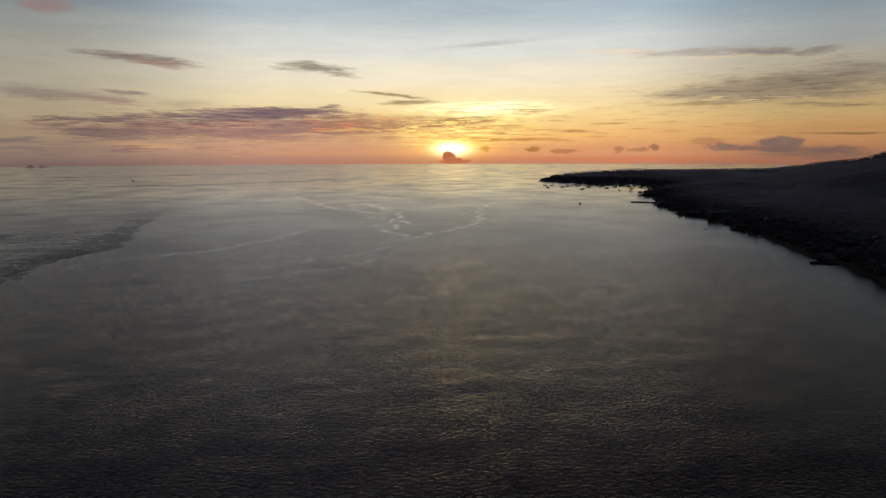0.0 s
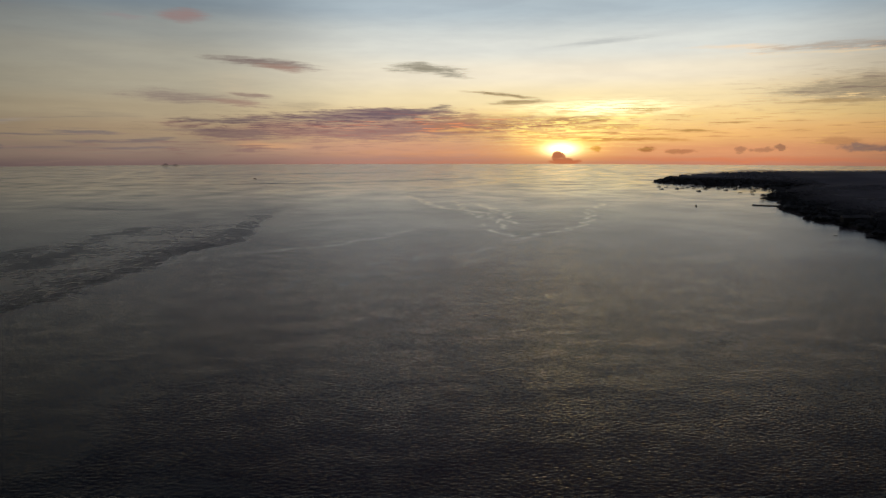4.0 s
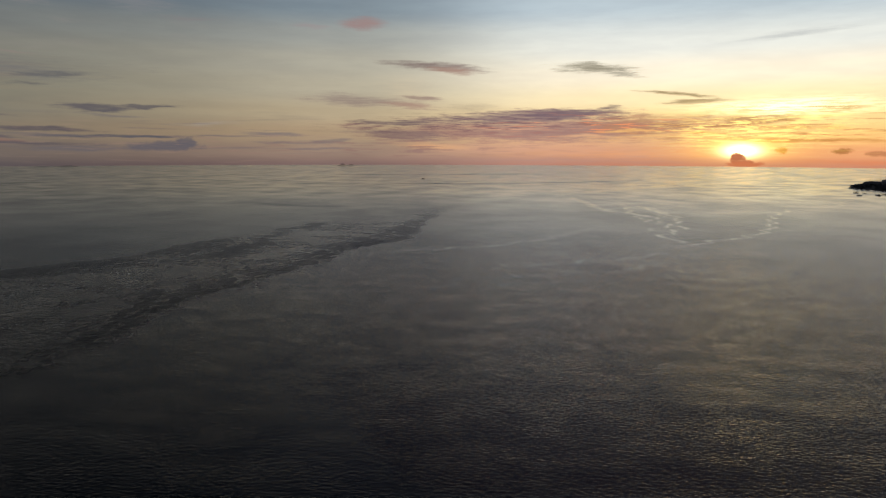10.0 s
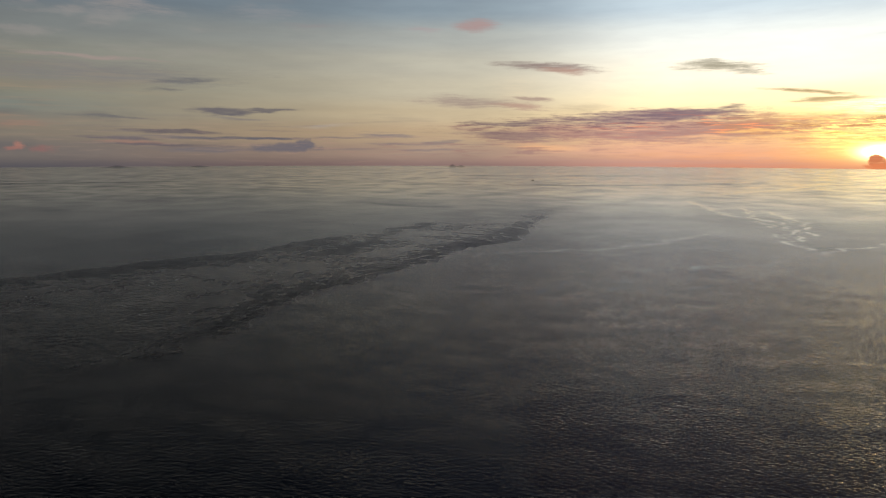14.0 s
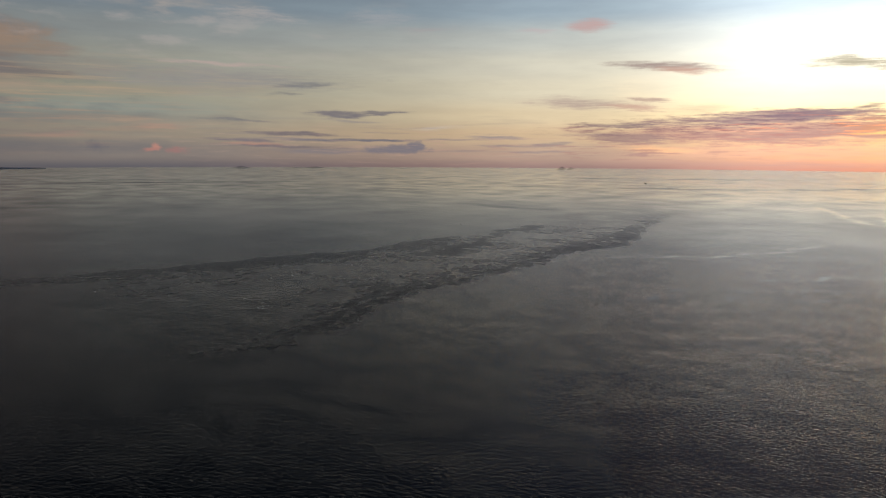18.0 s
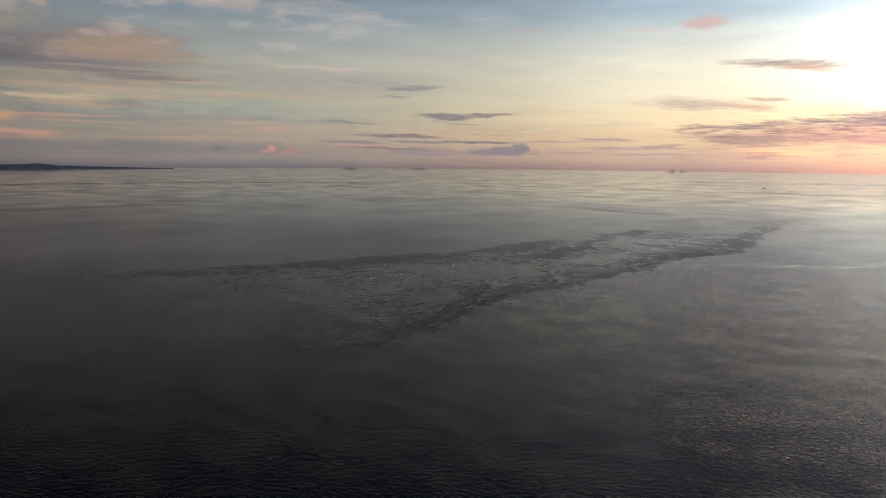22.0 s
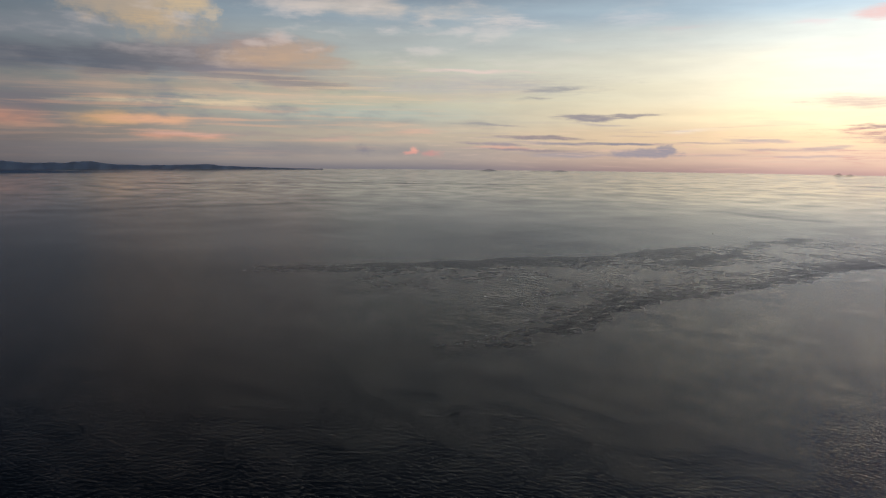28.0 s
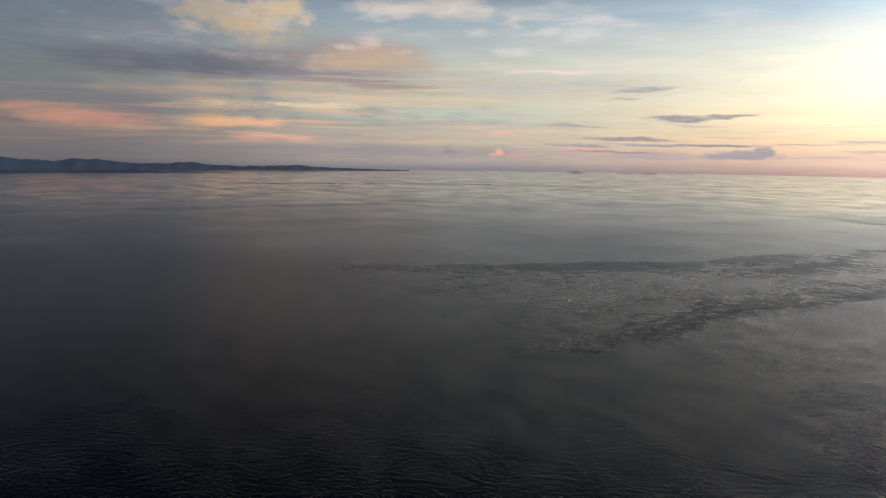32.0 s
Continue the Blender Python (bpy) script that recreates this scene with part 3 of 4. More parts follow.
    water = t.mix(t.step(patch, 0.3, 0.7), (0.003, 0.007, 0.012), (0.004, 0.008, 0.012))
    body = t.node("ShaderNodeBsdfDiffuse")
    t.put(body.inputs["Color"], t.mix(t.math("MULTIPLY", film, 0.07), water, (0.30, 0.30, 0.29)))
    glint = t.node("ShaderNodeBsdfGlossy")
    t.put(glint.inputs["Color"], t.mix(1.0, t.join(shine, shine, shine), (0.91, 0.92, 0.95), "MULTIPLY"))
    t.put(glint.inputs["Roughness"], rough)
    t.put(glint.inputs["Normal"], normal)
    edge = t.node("ShaderNodeFresnel")
    edge.inputs["IOR"].default_value = 1.333
    t.put(edge.inputs["Normal"], normal)
    both = t.node("ShaderNodeMixShader")
    t.put(both.inputs[0], edge.outputs[0])
    t.put(both.inputs[1], body.outputs[0])
    t.put(both.inputs[2], glint.outputs[0])
    surface(t, both.outputs[0])
    return m


SEA_ROUGH, SEA_WAVE = 0.25, 0.42
SEA = sea_material()


def mesh_of(name, verts, faces, mat=None, smooth=False):
    me = bpy.data.meshes.new(name)
    me.from_pydata(verts if isinstance(verts, list) else verts.tolist(), [], faces if isinstance(faces, list) else faces.tolist())
    if mat:
        me.materials.append(mat)
    if smooth:
        me.polygons.foreach_set("use_smooth", [True] * len(me.polygons))
    me.update()
    return me


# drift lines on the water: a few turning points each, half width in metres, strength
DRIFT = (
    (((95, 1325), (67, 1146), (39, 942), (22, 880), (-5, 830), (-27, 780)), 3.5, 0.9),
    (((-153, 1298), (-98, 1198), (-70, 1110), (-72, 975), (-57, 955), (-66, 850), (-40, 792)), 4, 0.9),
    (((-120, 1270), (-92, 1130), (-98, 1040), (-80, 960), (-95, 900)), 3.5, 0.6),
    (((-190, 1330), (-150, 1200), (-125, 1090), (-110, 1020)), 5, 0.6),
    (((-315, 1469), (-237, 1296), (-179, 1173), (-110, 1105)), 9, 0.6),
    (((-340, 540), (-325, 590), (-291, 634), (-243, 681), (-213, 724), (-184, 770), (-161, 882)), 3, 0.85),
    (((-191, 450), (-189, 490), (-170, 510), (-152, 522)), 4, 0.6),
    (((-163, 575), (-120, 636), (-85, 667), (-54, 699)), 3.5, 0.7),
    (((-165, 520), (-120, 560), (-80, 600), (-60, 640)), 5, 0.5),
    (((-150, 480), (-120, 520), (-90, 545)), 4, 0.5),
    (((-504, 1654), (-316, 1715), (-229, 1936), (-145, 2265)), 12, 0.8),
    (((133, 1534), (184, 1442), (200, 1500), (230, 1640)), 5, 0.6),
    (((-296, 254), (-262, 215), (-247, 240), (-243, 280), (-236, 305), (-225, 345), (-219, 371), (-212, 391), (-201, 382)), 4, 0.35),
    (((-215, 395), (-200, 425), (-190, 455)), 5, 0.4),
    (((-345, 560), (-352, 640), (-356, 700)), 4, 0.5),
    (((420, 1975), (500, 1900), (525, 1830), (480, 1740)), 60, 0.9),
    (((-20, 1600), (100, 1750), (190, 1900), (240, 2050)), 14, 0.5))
# long tide lines of rougher water: turning points, half width, strength
TIDE = (
    (((-2480, 300), (-2390, 620), (-2319, 932), (-2130, 1228), (-1975, 1489)), 60, 0.55),
    (((-1345, -300), (-1371, 24), (-1364, 250), (-1385, 420)), 34, 0.35),
    (((-813, 1071), (-727, 1058), (-650, 1068)), 24, 0.4),
    (((-900, 1900), (-620, 2060), (-420, 2260), (-300, 2420)), 45, 0.7),
    (((-1500, 2500), (-1050, 2750), (-700, 3000)), 70, 0.6),
    (((-445, 514), (-475, 607), (-514, 727), (-509, 800)), 14, 0.45))
# the two fronts of the tide rip, from south to north
EAST_FRONT = ((-285, 100), (-284, 205), (-298, 270), (-322, 318), (-332, 365), (-325, 420), (-336, 505), (-350, 600), (-342, 707),
              (-358, 790), (-380, 870), (-415, 980), (-446, 1090), (-468, 1260), (-486, 1425), (-520, 1700))
WEST_FRONT = ((-640, 100), (-595, 220), (-568, 300), (-555, 345), (-543, 410), (-525, 500), (-530, 600), (-530, 730), (-586, 919), (-640, 1400))


def near_line(x, y, spots):
    """Distance from a winding line through the given points."""
    best = np.full(x.shape, 1e9)
    wx = x + 5 * np.sin(y * 0.085 + x * 0.02) + 3.5 * np.sin(y * 0.19 + 1.3) + 6 * np.sin(y * 0.017 + 0.4)
    wy = y + 6 * np.sin(x * 0.05 + 0.6)
    p = np.stack([wx, wy], -1)
    for a, b in zip(np.array(spots, float), np.array(spots[1:], float)):
        ab = b - a
        k = np.clip(((p - a) @ ab) / (ab @ ab), 0, 1)
        best = np.minimum(best, np.hypot(*np.moveaxis(p - a - k[..., None] * ab, -1, 0)))
    return best


# ---- the sea: one sheet to the horizon, with low waves where they can be told apart ----
def sea_sheet():
    rings = [0.0, 40.0, 80.0, 110.0, 140.0]
    while rings[-1] < 4890:
        rings.append(rings[-1] * (1.003 if rings[-1] < 600 else 1.0055) + 0.1)
    rings[-1] = 4900.0
    r = np.array(rings[1:])
    az = np.radians(np.concatenate([np.arange(-40, 108, 0.15), np.arange(108, 320, 2.65)]))
    rr, aa = np.meshgrid(r, az, indexing="ij")
    x, y = -np.sin(aa) * rr, np.cos(aa) * rr
    z = np.zeros_like(x)
    rng = np.random.default_rng(4)
    near = r < 620
    nx, ny, nr = x[near], y[near], rr[near]
    for wave in range(46):
        length = rng.uniform(1.7, 2.8) if wave < 36 else rng.uniform(2.8, 4.5)
        head = rng.normal(1.35, 0.75)
        k = 2 * np.pi / length
        fade = np.clip((length / (nr * 0.0035) - 2.5) / 2.5, 0, 1) * np.clip((nr - 120) / 40, 0, 1)
        z[near] += SEA_CREST * length * fade * np.sin(k * (np.cos(head) * nx + np.sin(head) * ny) + rng.uniform(0, 7))
    verts = np.concatenate([[[0, 0, 0]], np.stack([x, y, z], -1).reshape(-1, 3)])
    n, m = len(r), len(az)
    i, j = np.meshgrid(np.arange(n - 1), np.arange(m), indexing="ij")
    j2 = (j + 1) % m
    f = np.stack([1 + i * m + j, 1 + (i + 1) * m + j, 1 + (i + 1) * m + j2, 1 + i * m + j2], -1).reshape(-1, 4)
    faces = f.tolist() + [[0, 1 + k, 1 + (k + 1) % m] for k in range(m)]
    me = mesh_of("water", verts, faces, SEA, True)

    def store(name, value):
        me.attributes.new(name, "FLOAT", "POINT").data.foreach_set("value", np.concatenate([[0], value.ravel()]).astype(np.float32))

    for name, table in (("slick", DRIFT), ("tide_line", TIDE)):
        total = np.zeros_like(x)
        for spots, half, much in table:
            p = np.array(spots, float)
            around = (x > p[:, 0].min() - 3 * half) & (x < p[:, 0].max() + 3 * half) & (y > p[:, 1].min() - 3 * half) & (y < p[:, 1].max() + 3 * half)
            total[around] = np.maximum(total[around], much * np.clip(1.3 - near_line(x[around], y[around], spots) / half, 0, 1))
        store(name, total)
    ex, ey = np.array(EAST_FRONT, float).T
    wx, wy = np.array(WEST_FRONT, float).T
    store("rip_east", np.interp(y, ey, ex) - x)
    store("rip_west", x - np.interp(y, wy, wx))
    return tagged(new("water", me), "dark rippled open sea with current lines at dusk", "sea", "", "structure")


SEA_CREST = 0.0009
sea_sheet()


# ---- the eastern shore: a low wooded cape with a bay, and a hill behind ----
COAST = ((305, 2187), (365, 2085), (483, 2010), (540, 2000), (566, 1848), (550, 1768), (500, 1672), (423, 1508), (434, 1437),
         (424, 1372), (389, 1299), (380, 1140), (368, 1080), (382, 930), (366, 845), (367, 779), (361, 722), (351, 655), (346, 587),
         (339, 549), (328, 502), (312, 380), (305, 200), (320, 0), (300, -300), (330, -700))
BACK = ((2700, -700), (2700, 2990), (1500, 2900), (1100, 2880), (720, 2840), (520, 2700), (400, 2520), (325, 2310))
OUTLINE = np.array(COAST + BACK, float)


def inland(x, y):
    """Metres from the water's edge, positive on land."""
    p = np.stack([x, y], -1)
    best = np.full(x.shape, 1e9)
    inside = np.zeros(x.shape, bool)
    for a, b in zip(OUTLINE, np.roll(OUTLINE, -1, 0)):
        ab = b - a
        k = np.clip(((p - a) @ ab) / (ab @ ab), 0, 1)
        best = np.minimum(best, np.hypot(*np.moveaxis(p - a - k[..., None] * ab, -1, 0)))
        cross = (a[1] > y) != (b[1] > y)
        if a[1] != b[1]:
            inside ^= cross & (x < (b[0] - a[0]) * (y - a[1]) / (b[1] - a[1]) + a[0])
    return np.where(inside, best, -best)


def waves(x, y, seed, sizes):
    """Smooth hills and dents of the given sizes, about -1 to 1."""
    rng = np.random.default_rng(seed)
    out = np.zeros_like(x)
    for size, gain in sizes:
        for _ in range(5):
            h, k = rng.uniform(0, 6.28), 6.28 / size / rng.uniform(0.7, 1.4)
            out += gain * 0.45 * np.sin(k * (np.cos(h) * x + np.sin(h) * y) + rng.uniform(0, 6.28))
    return out


def ground_height(x, y):
    d = inland(x, y) + 7 * waves(x, y, 3, ((60, 1), (25, 0.5)))
    rise = 10 * (1 - np.exp(-np.maximum(d, 0) / 90)) + np.minimum(np.maximum(d, 0) * 0.02, 6)
    hill = 75 * np.exp(-((x - 1400) ** 2 + (y - 1350) ** 2) / (2 * 520 ** 2)) * np.clip(d / 400, 0, 1) / (1 + np.exp(-(x - 0.497 * y) / 24))
    hill3 = 42 * np.exp(-((x - 1085) ** 2 / (2 * 48 ** 2) + (y - 1480) ** 2 / (2 * 150 ** 2)))
    hill2 = 40 * np.exp(-((x - 2100) ** 2 + (y - 2300) ** 2) / (2 * 420 ** 2))
    lumps = waves(x, y, 9, ((320, 3.0), (130, 1.6))) * np.clip(d / 200, 0, 1)
    return np.where(d > 0, 0.4 + rise + hill + hill2 + hill3 + lumps, np.maximum(d * 0.25, -3.0)), d


def ground_material():
    m, t = material("shore_ground")
    at = t.node("ShaderNodeNewGeometry").outputs["Position"]
    x, y, z = t.split(at)
    mottled, fine = t.noise(at, 0.02, 5), t.noise(at, 0.35, 4)
    wood = t.mix(mottled, (0.088, 0.086, 0.090), (0.125, 0.122, 0.122))
    wood = t.mix(t.step(fine, 0.4, 0.7), wood, (0.105, 0.102, 0.10))
    sand = t.mix(fine, (0.045, 0.04, 0.034), (0.08, 0.07, 0.06))
    col = t.mix(t.step(t.math("MULTIPLY_ADD", fine, 1.2, z), 1.4, 2.6), sand, wood)
    surface(t, principled(t, col, 0.95, bump(t, fine, 0.8, 1.5)))
    return m


GROUND = ground_material()


def land_sheet():
    xs = np.concatenate([np.arange(250, 900, 9.0), np.arange(900, 2720, 26.0)])
    ys = np.concatenate([np.arange(-720, 300, 26.0), np.arange(300, 1500, 9.0), np.arange(1500, 3020, 16.0)])
    x, y = np.meshgrid(xs, ys, indexing="ij")
    z, d = ground_height(x, y)
    z += np.where(d > 6, 1.0, 0) * waves(x, y, 21, ((40, 1.2), (18, 0.7)))
    n, m = len(xs), len(ys)
    i, j = np.meshgrid(np.arange(n - 1), np.arange(m - 1), indexing="ij")
    f = np.stack([i * m + j, (i + 1) * m + j, (i + 1) * m + j + 1, i * m + j + 1], -1).reshape(-1, 4)
    keep = (d.ravel()[f] > -14).any(1)
    ob = new("ground", mesh_of("ground", np.stack([x, y, z], -1).reshape(-1, 3), f[keep], GROUND, True))
    return tagged(ob, "dark wooded shore with a cape, a bay and a hill", "land", "", "structure")


land_sheet()


def leaf_material():
    m, t = material("dusk_foliage")
    at = t.node("ShaderNodeNewGeometry").outputs["Position"]
    each = t.node("ShaderNodeNewGeometry").outputs["Random Per Island"]
    fine = t.noise(at, 0.8, 3)
    col = t.mix(t.math("MULTIPLY_ADD", each, 0.6, t.math("MULTIPLY", fine, 0.4)), (0.085, 0.087, 0.088), (0.125, 0.126, 0.124))
    surface(t, principled(t, col, 0.8))
    return m


LEAF = leaf_material()
BARK = plain("bark", (0.11, 0.085, 0.06), 0.9, 0.35, 2.0)


def lump(seed, squash=0.5):
    """A ragged low ball of foliage, radius about 1."""
    rng = np.random.default_rng(seed)
    bm = bmesh.new()
    bmesh.ops.create_icosphere(bm, subdivisions=1, radius=1)
    for v in bm.verts:
        v.co *= rng.uniform(0.72, 1.22)
        v.co.z *= squash
    verts = np.array([v.co[:] for v in bm.verts])
    faces = np.array([[v.index for v in f.verts] for f in bm.faces])
    bm.free()
    return verts, faces


def woodland():
    """The tree cover of the cape and the hill, too many crowns to count."""
    rng = np.random.default_rng(12)
    kinds = [lump(k) for k in range(6)]
    near = np.stack([rng.uniform(320, 1000, 16000), rng.uniform(420, 1500, 16000)], 1)
    far = np.stack([rng.uniform(320, 2300, 17000), rng.uniform(700, 2950, 17000)], 1)
    p = np.concatenate([near, far])
    z, d = ground_height(p[:, 0], p[:, 1])
    keep = (d > 9) & (rng.uniform(0, 1, len(p)) < 0.68 + 0.40 * waves(p[:, 0], p[:, 1], 5, ((140, 1),)))
    p, z = p[keep], z[keep]
    r = rng.uniform(3.4, 6.2, len(p)) * np.where(p[:, 1] > 1500, 1.3, 1.0)
    V, F, at = [], [], 0
    for (x, y), h, s in zip(p, z, r):
        v, f = kinds[rng.integers(6)]
        c, q = math.cos(s * 40), math.sin(s * 40)
        w = np.empty_like(v)
        w[:, 0], w[:, 1], w[:, 2] = (v[:, 0] * c - v[:, 1] * q) * s + x, (v[:, 0] * q + v[:, 1] * c) * s + y, v[:, 2] * s * 1.3 + h + s * 0.5
        V.append(w)
        F.append(f + at)
        at += len(v)
    ob = new("woodland", mesh_of("woodland", np.concatenate(V), np.concatenate(F), LEAF))
    return tagged(ob, "dense dark tropical woodland covering the shore and hill", "woodland", "", "stuff")


woodland()


# pale veil colour that lifts the dark land as hazy air would
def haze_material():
    m, t = material("haze_imitation")
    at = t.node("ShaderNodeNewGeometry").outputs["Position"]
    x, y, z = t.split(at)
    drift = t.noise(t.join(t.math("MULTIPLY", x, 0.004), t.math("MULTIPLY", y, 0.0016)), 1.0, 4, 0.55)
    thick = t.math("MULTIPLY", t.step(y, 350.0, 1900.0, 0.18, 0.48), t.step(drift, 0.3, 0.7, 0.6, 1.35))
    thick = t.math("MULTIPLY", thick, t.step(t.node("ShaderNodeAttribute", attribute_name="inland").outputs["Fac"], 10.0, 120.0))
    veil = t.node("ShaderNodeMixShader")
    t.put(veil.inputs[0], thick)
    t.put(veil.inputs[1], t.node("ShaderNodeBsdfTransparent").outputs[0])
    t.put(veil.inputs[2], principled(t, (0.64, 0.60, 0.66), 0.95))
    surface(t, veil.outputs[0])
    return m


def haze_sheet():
    """A pale see-through sheet added over the trees to imitate smoky haze."""
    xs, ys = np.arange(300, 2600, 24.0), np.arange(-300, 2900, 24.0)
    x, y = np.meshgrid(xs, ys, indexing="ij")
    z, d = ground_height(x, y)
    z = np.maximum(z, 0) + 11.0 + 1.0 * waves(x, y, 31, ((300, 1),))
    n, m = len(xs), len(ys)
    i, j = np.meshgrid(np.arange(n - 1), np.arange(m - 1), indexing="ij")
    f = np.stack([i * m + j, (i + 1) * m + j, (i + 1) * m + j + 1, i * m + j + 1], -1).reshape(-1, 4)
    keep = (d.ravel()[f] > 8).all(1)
    me = mesh_of("haze_veil", np.stack([x, y, z], -1).reshape(-1, 3), f[keep], haze_material(), True)
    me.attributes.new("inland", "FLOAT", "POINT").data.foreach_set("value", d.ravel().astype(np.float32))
    ob = new("haze_veil", me)
    return tagged(ob, "thin mauve see-through sheet imitating smoky haze over the wooded shore", "haze", "", "stuff")


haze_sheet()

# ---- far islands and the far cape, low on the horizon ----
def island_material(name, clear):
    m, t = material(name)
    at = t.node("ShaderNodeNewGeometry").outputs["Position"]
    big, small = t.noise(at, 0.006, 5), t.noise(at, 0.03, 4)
    # the blue of distant air is put into the slopes' own colour
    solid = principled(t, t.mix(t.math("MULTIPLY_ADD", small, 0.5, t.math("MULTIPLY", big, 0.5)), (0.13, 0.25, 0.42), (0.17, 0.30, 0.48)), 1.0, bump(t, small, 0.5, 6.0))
    # haze imitated: slopes are part see-through, so the light behind comes through
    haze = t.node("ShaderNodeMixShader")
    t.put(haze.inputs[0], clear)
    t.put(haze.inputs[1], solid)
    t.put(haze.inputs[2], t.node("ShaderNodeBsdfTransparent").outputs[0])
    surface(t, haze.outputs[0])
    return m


FAR_SLOPE = island_material("far_slopes_hazed", 0.36)
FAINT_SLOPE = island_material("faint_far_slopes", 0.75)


def island(label, from_az, to_az, distance, depth, profile, name="island", mat=None):
    """A ridge seen between two headings; profile gives its height in metres along it."""
    n, k = max(24, int(abs(to_az - from_az) * 8)), 10
    az = np.linspace(from_az, to_az, n)
    ends = np.sin(np.linspace(0, np.pi, n)) ** 0.5
    V = []
    for i, a in enumerate(np.radians(az)):
        half = depth * (0.25 + 0.75 * ends[i]) / 2
        for c in np.linspace(-1, 1, k):
            r = distance + c * half + 18 * waves(np.array(a * distance), np.array(c * 40.0), 2, ((90, 1),))
            z = profile(az[i]) * (1 - c * c) ** 0.8 * (1 + 0.12 * float(waves(np.array(a * distance), np.array(r), 6, ((160, 0.6), (60, 0.3))))) - 1.5
            V.append((-math.sin(a) * r, math.cos(a) * r, z))
    F = [[i * k + j, (i + 1) * k + j, (i + 1) * k + j + 1, i * k + j + 1] for i in range(n - 1) for j in range(k - 1)]
    return tagged(new(name, mesh_of(name, V, F, mat or FAINT_SLOPE, True)), label, "island", "", "")


def peak(a, at, wide, tall):
    return tall * math.exp(-((a - at) / wide) ** 2)


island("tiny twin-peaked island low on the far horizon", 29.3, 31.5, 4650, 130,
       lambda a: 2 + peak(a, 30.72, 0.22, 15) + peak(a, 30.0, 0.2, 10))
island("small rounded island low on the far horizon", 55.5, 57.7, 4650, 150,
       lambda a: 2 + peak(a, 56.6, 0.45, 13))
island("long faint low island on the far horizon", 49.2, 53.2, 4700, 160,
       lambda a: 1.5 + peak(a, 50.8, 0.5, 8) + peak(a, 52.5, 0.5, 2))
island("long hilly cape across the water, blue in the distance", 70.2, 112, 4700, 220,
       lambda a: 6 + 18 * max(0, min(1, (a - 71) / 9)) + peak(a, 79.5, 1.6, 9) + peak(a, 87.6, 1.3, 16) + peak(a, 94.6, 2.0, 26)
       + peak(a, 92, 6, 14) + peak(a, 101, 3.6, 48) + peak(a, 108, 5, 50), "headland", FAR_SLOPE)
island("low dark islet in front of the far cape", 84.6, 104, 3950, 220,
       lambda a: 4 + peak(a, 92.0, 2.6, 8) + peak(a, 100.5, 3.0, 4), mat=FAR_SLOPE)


# ---- parts and things ----
def part(name, bm, mat, parent, label=""):
    me = bpy.data.meshes.new(name)
    bm.to_mesh(me)
    bm.free()
    me.materials.append(mat)
    ob = new(name, me)
    ob.parent = parent
    return tagged(ob, label)


def thing(name, label, category, group=""):
    ob = new(name)
    ob.empty_display_size = 0.5
    return tagged(ob, label, category, group)


def box(bm, x0, x1, y0, y1, z0, z1, taper=0.0):
    """A block, its top drawn in by taper."""
    v = [bm.verts.new(c) for c in ((x0, y0, z0), (x1, y0, z0), (x1, y1, z0), (x0, y1, z0),
                                   (x0 + taper, y0 + taper, z1), (x1 - taper, y0 + taper, z1), (x1 - taper, y1 - taper, z1), (x0 + taper, y1 - taper, z1))]
    for f in ((3, 2, 1, 0), (4, 5, 6, 7), (0, 1, 5, 4), (1, 2, 6, 5), (2, 3, 7, 6), (3, 0, 4, 7)):
        bm.faces.new([v[i] for i in f])
    return bm


def rod(bm, a, b, r0, r1=None, sides=6):
    """A tapered rod between two points."""
    a, b = Vector(a), Vector(b)
    turn = (b - a).to_track_quat("Z", "Y").to_matrix()
    r1 = r0 if r1 is None else r1
    lo, hi = [], []
    for i in range(sides):
        c = Vector((math.cos(6.2832 * i / sides), math.sin(6.2832 * i / sides), 0))
        lo.append(bm.verts.new(a + turn @ c * r0))
        hi.append(bm.verts.new(b + turn @ c * r1))
    for i in range(sides):
        j = (i + 1) % sides
        bm.faces.new((lo[i], lo[j], hi[j], hi[i]))
    bm.faces.new(lo[::-1])
    bm.faces.new(hi)
    return bm


def hull_mesh(length, beam, depth, rise):
    """A pointed hull with raised ends, sitting 0.3 m in the water."""
    bm = bmesh.new()
    rows = []
    n = 13
    for i in range(n):
        s = -1 + 2 * i / (n - 1)
        half = beam / 2 * (1 - abs(s) ** 2.4) + 0.05
        top = depth - 0.3 + rise * abs(s) ** 2.5
        y = s * length / 2
        rows.append([bm.verts.new(c) for c in ((-half, y, top), (-half * 0.8, y * 0.97, 0.1), (0, y * 0.93, -0.3), (half * 0.8, y * 0.97, 0.1),
                                               (half, y, top), (half * 0.8, y, top - 0.12), (0, y * 0.96, top - 0.3), (-half * 0.8, y, top - 0.12))])
    for a, b in zip(rows, rows[1:]):
        for k in range(8):
            bm.faces.new((a[k], a[(k + 1) % 8], b[(k + 1) % 8], b[k]))
    bm.faces.new(rows[0])
    bm.faces.new(rows[-1][::-1])
    return bm


HULL_WHITE = plain("weathered_white_hull_paint", (0.42, 0.42, 0.40), 0.5, 0.2, 1.5)
HULL_BLUE = plain("faded_blue_hull_paint", (0.07, 0.14, 0.24), 0.5, 0.25, 1.5)
HULL_DARK = plain("dark_tarred_hull", (0.05, 0.045, 0.04), 0.6, 0.3, 1.5)
BAMBOO = plain("bamboo_poles", (0.26, 0.21, 0.13), 0.6, 0.25, 4.0)
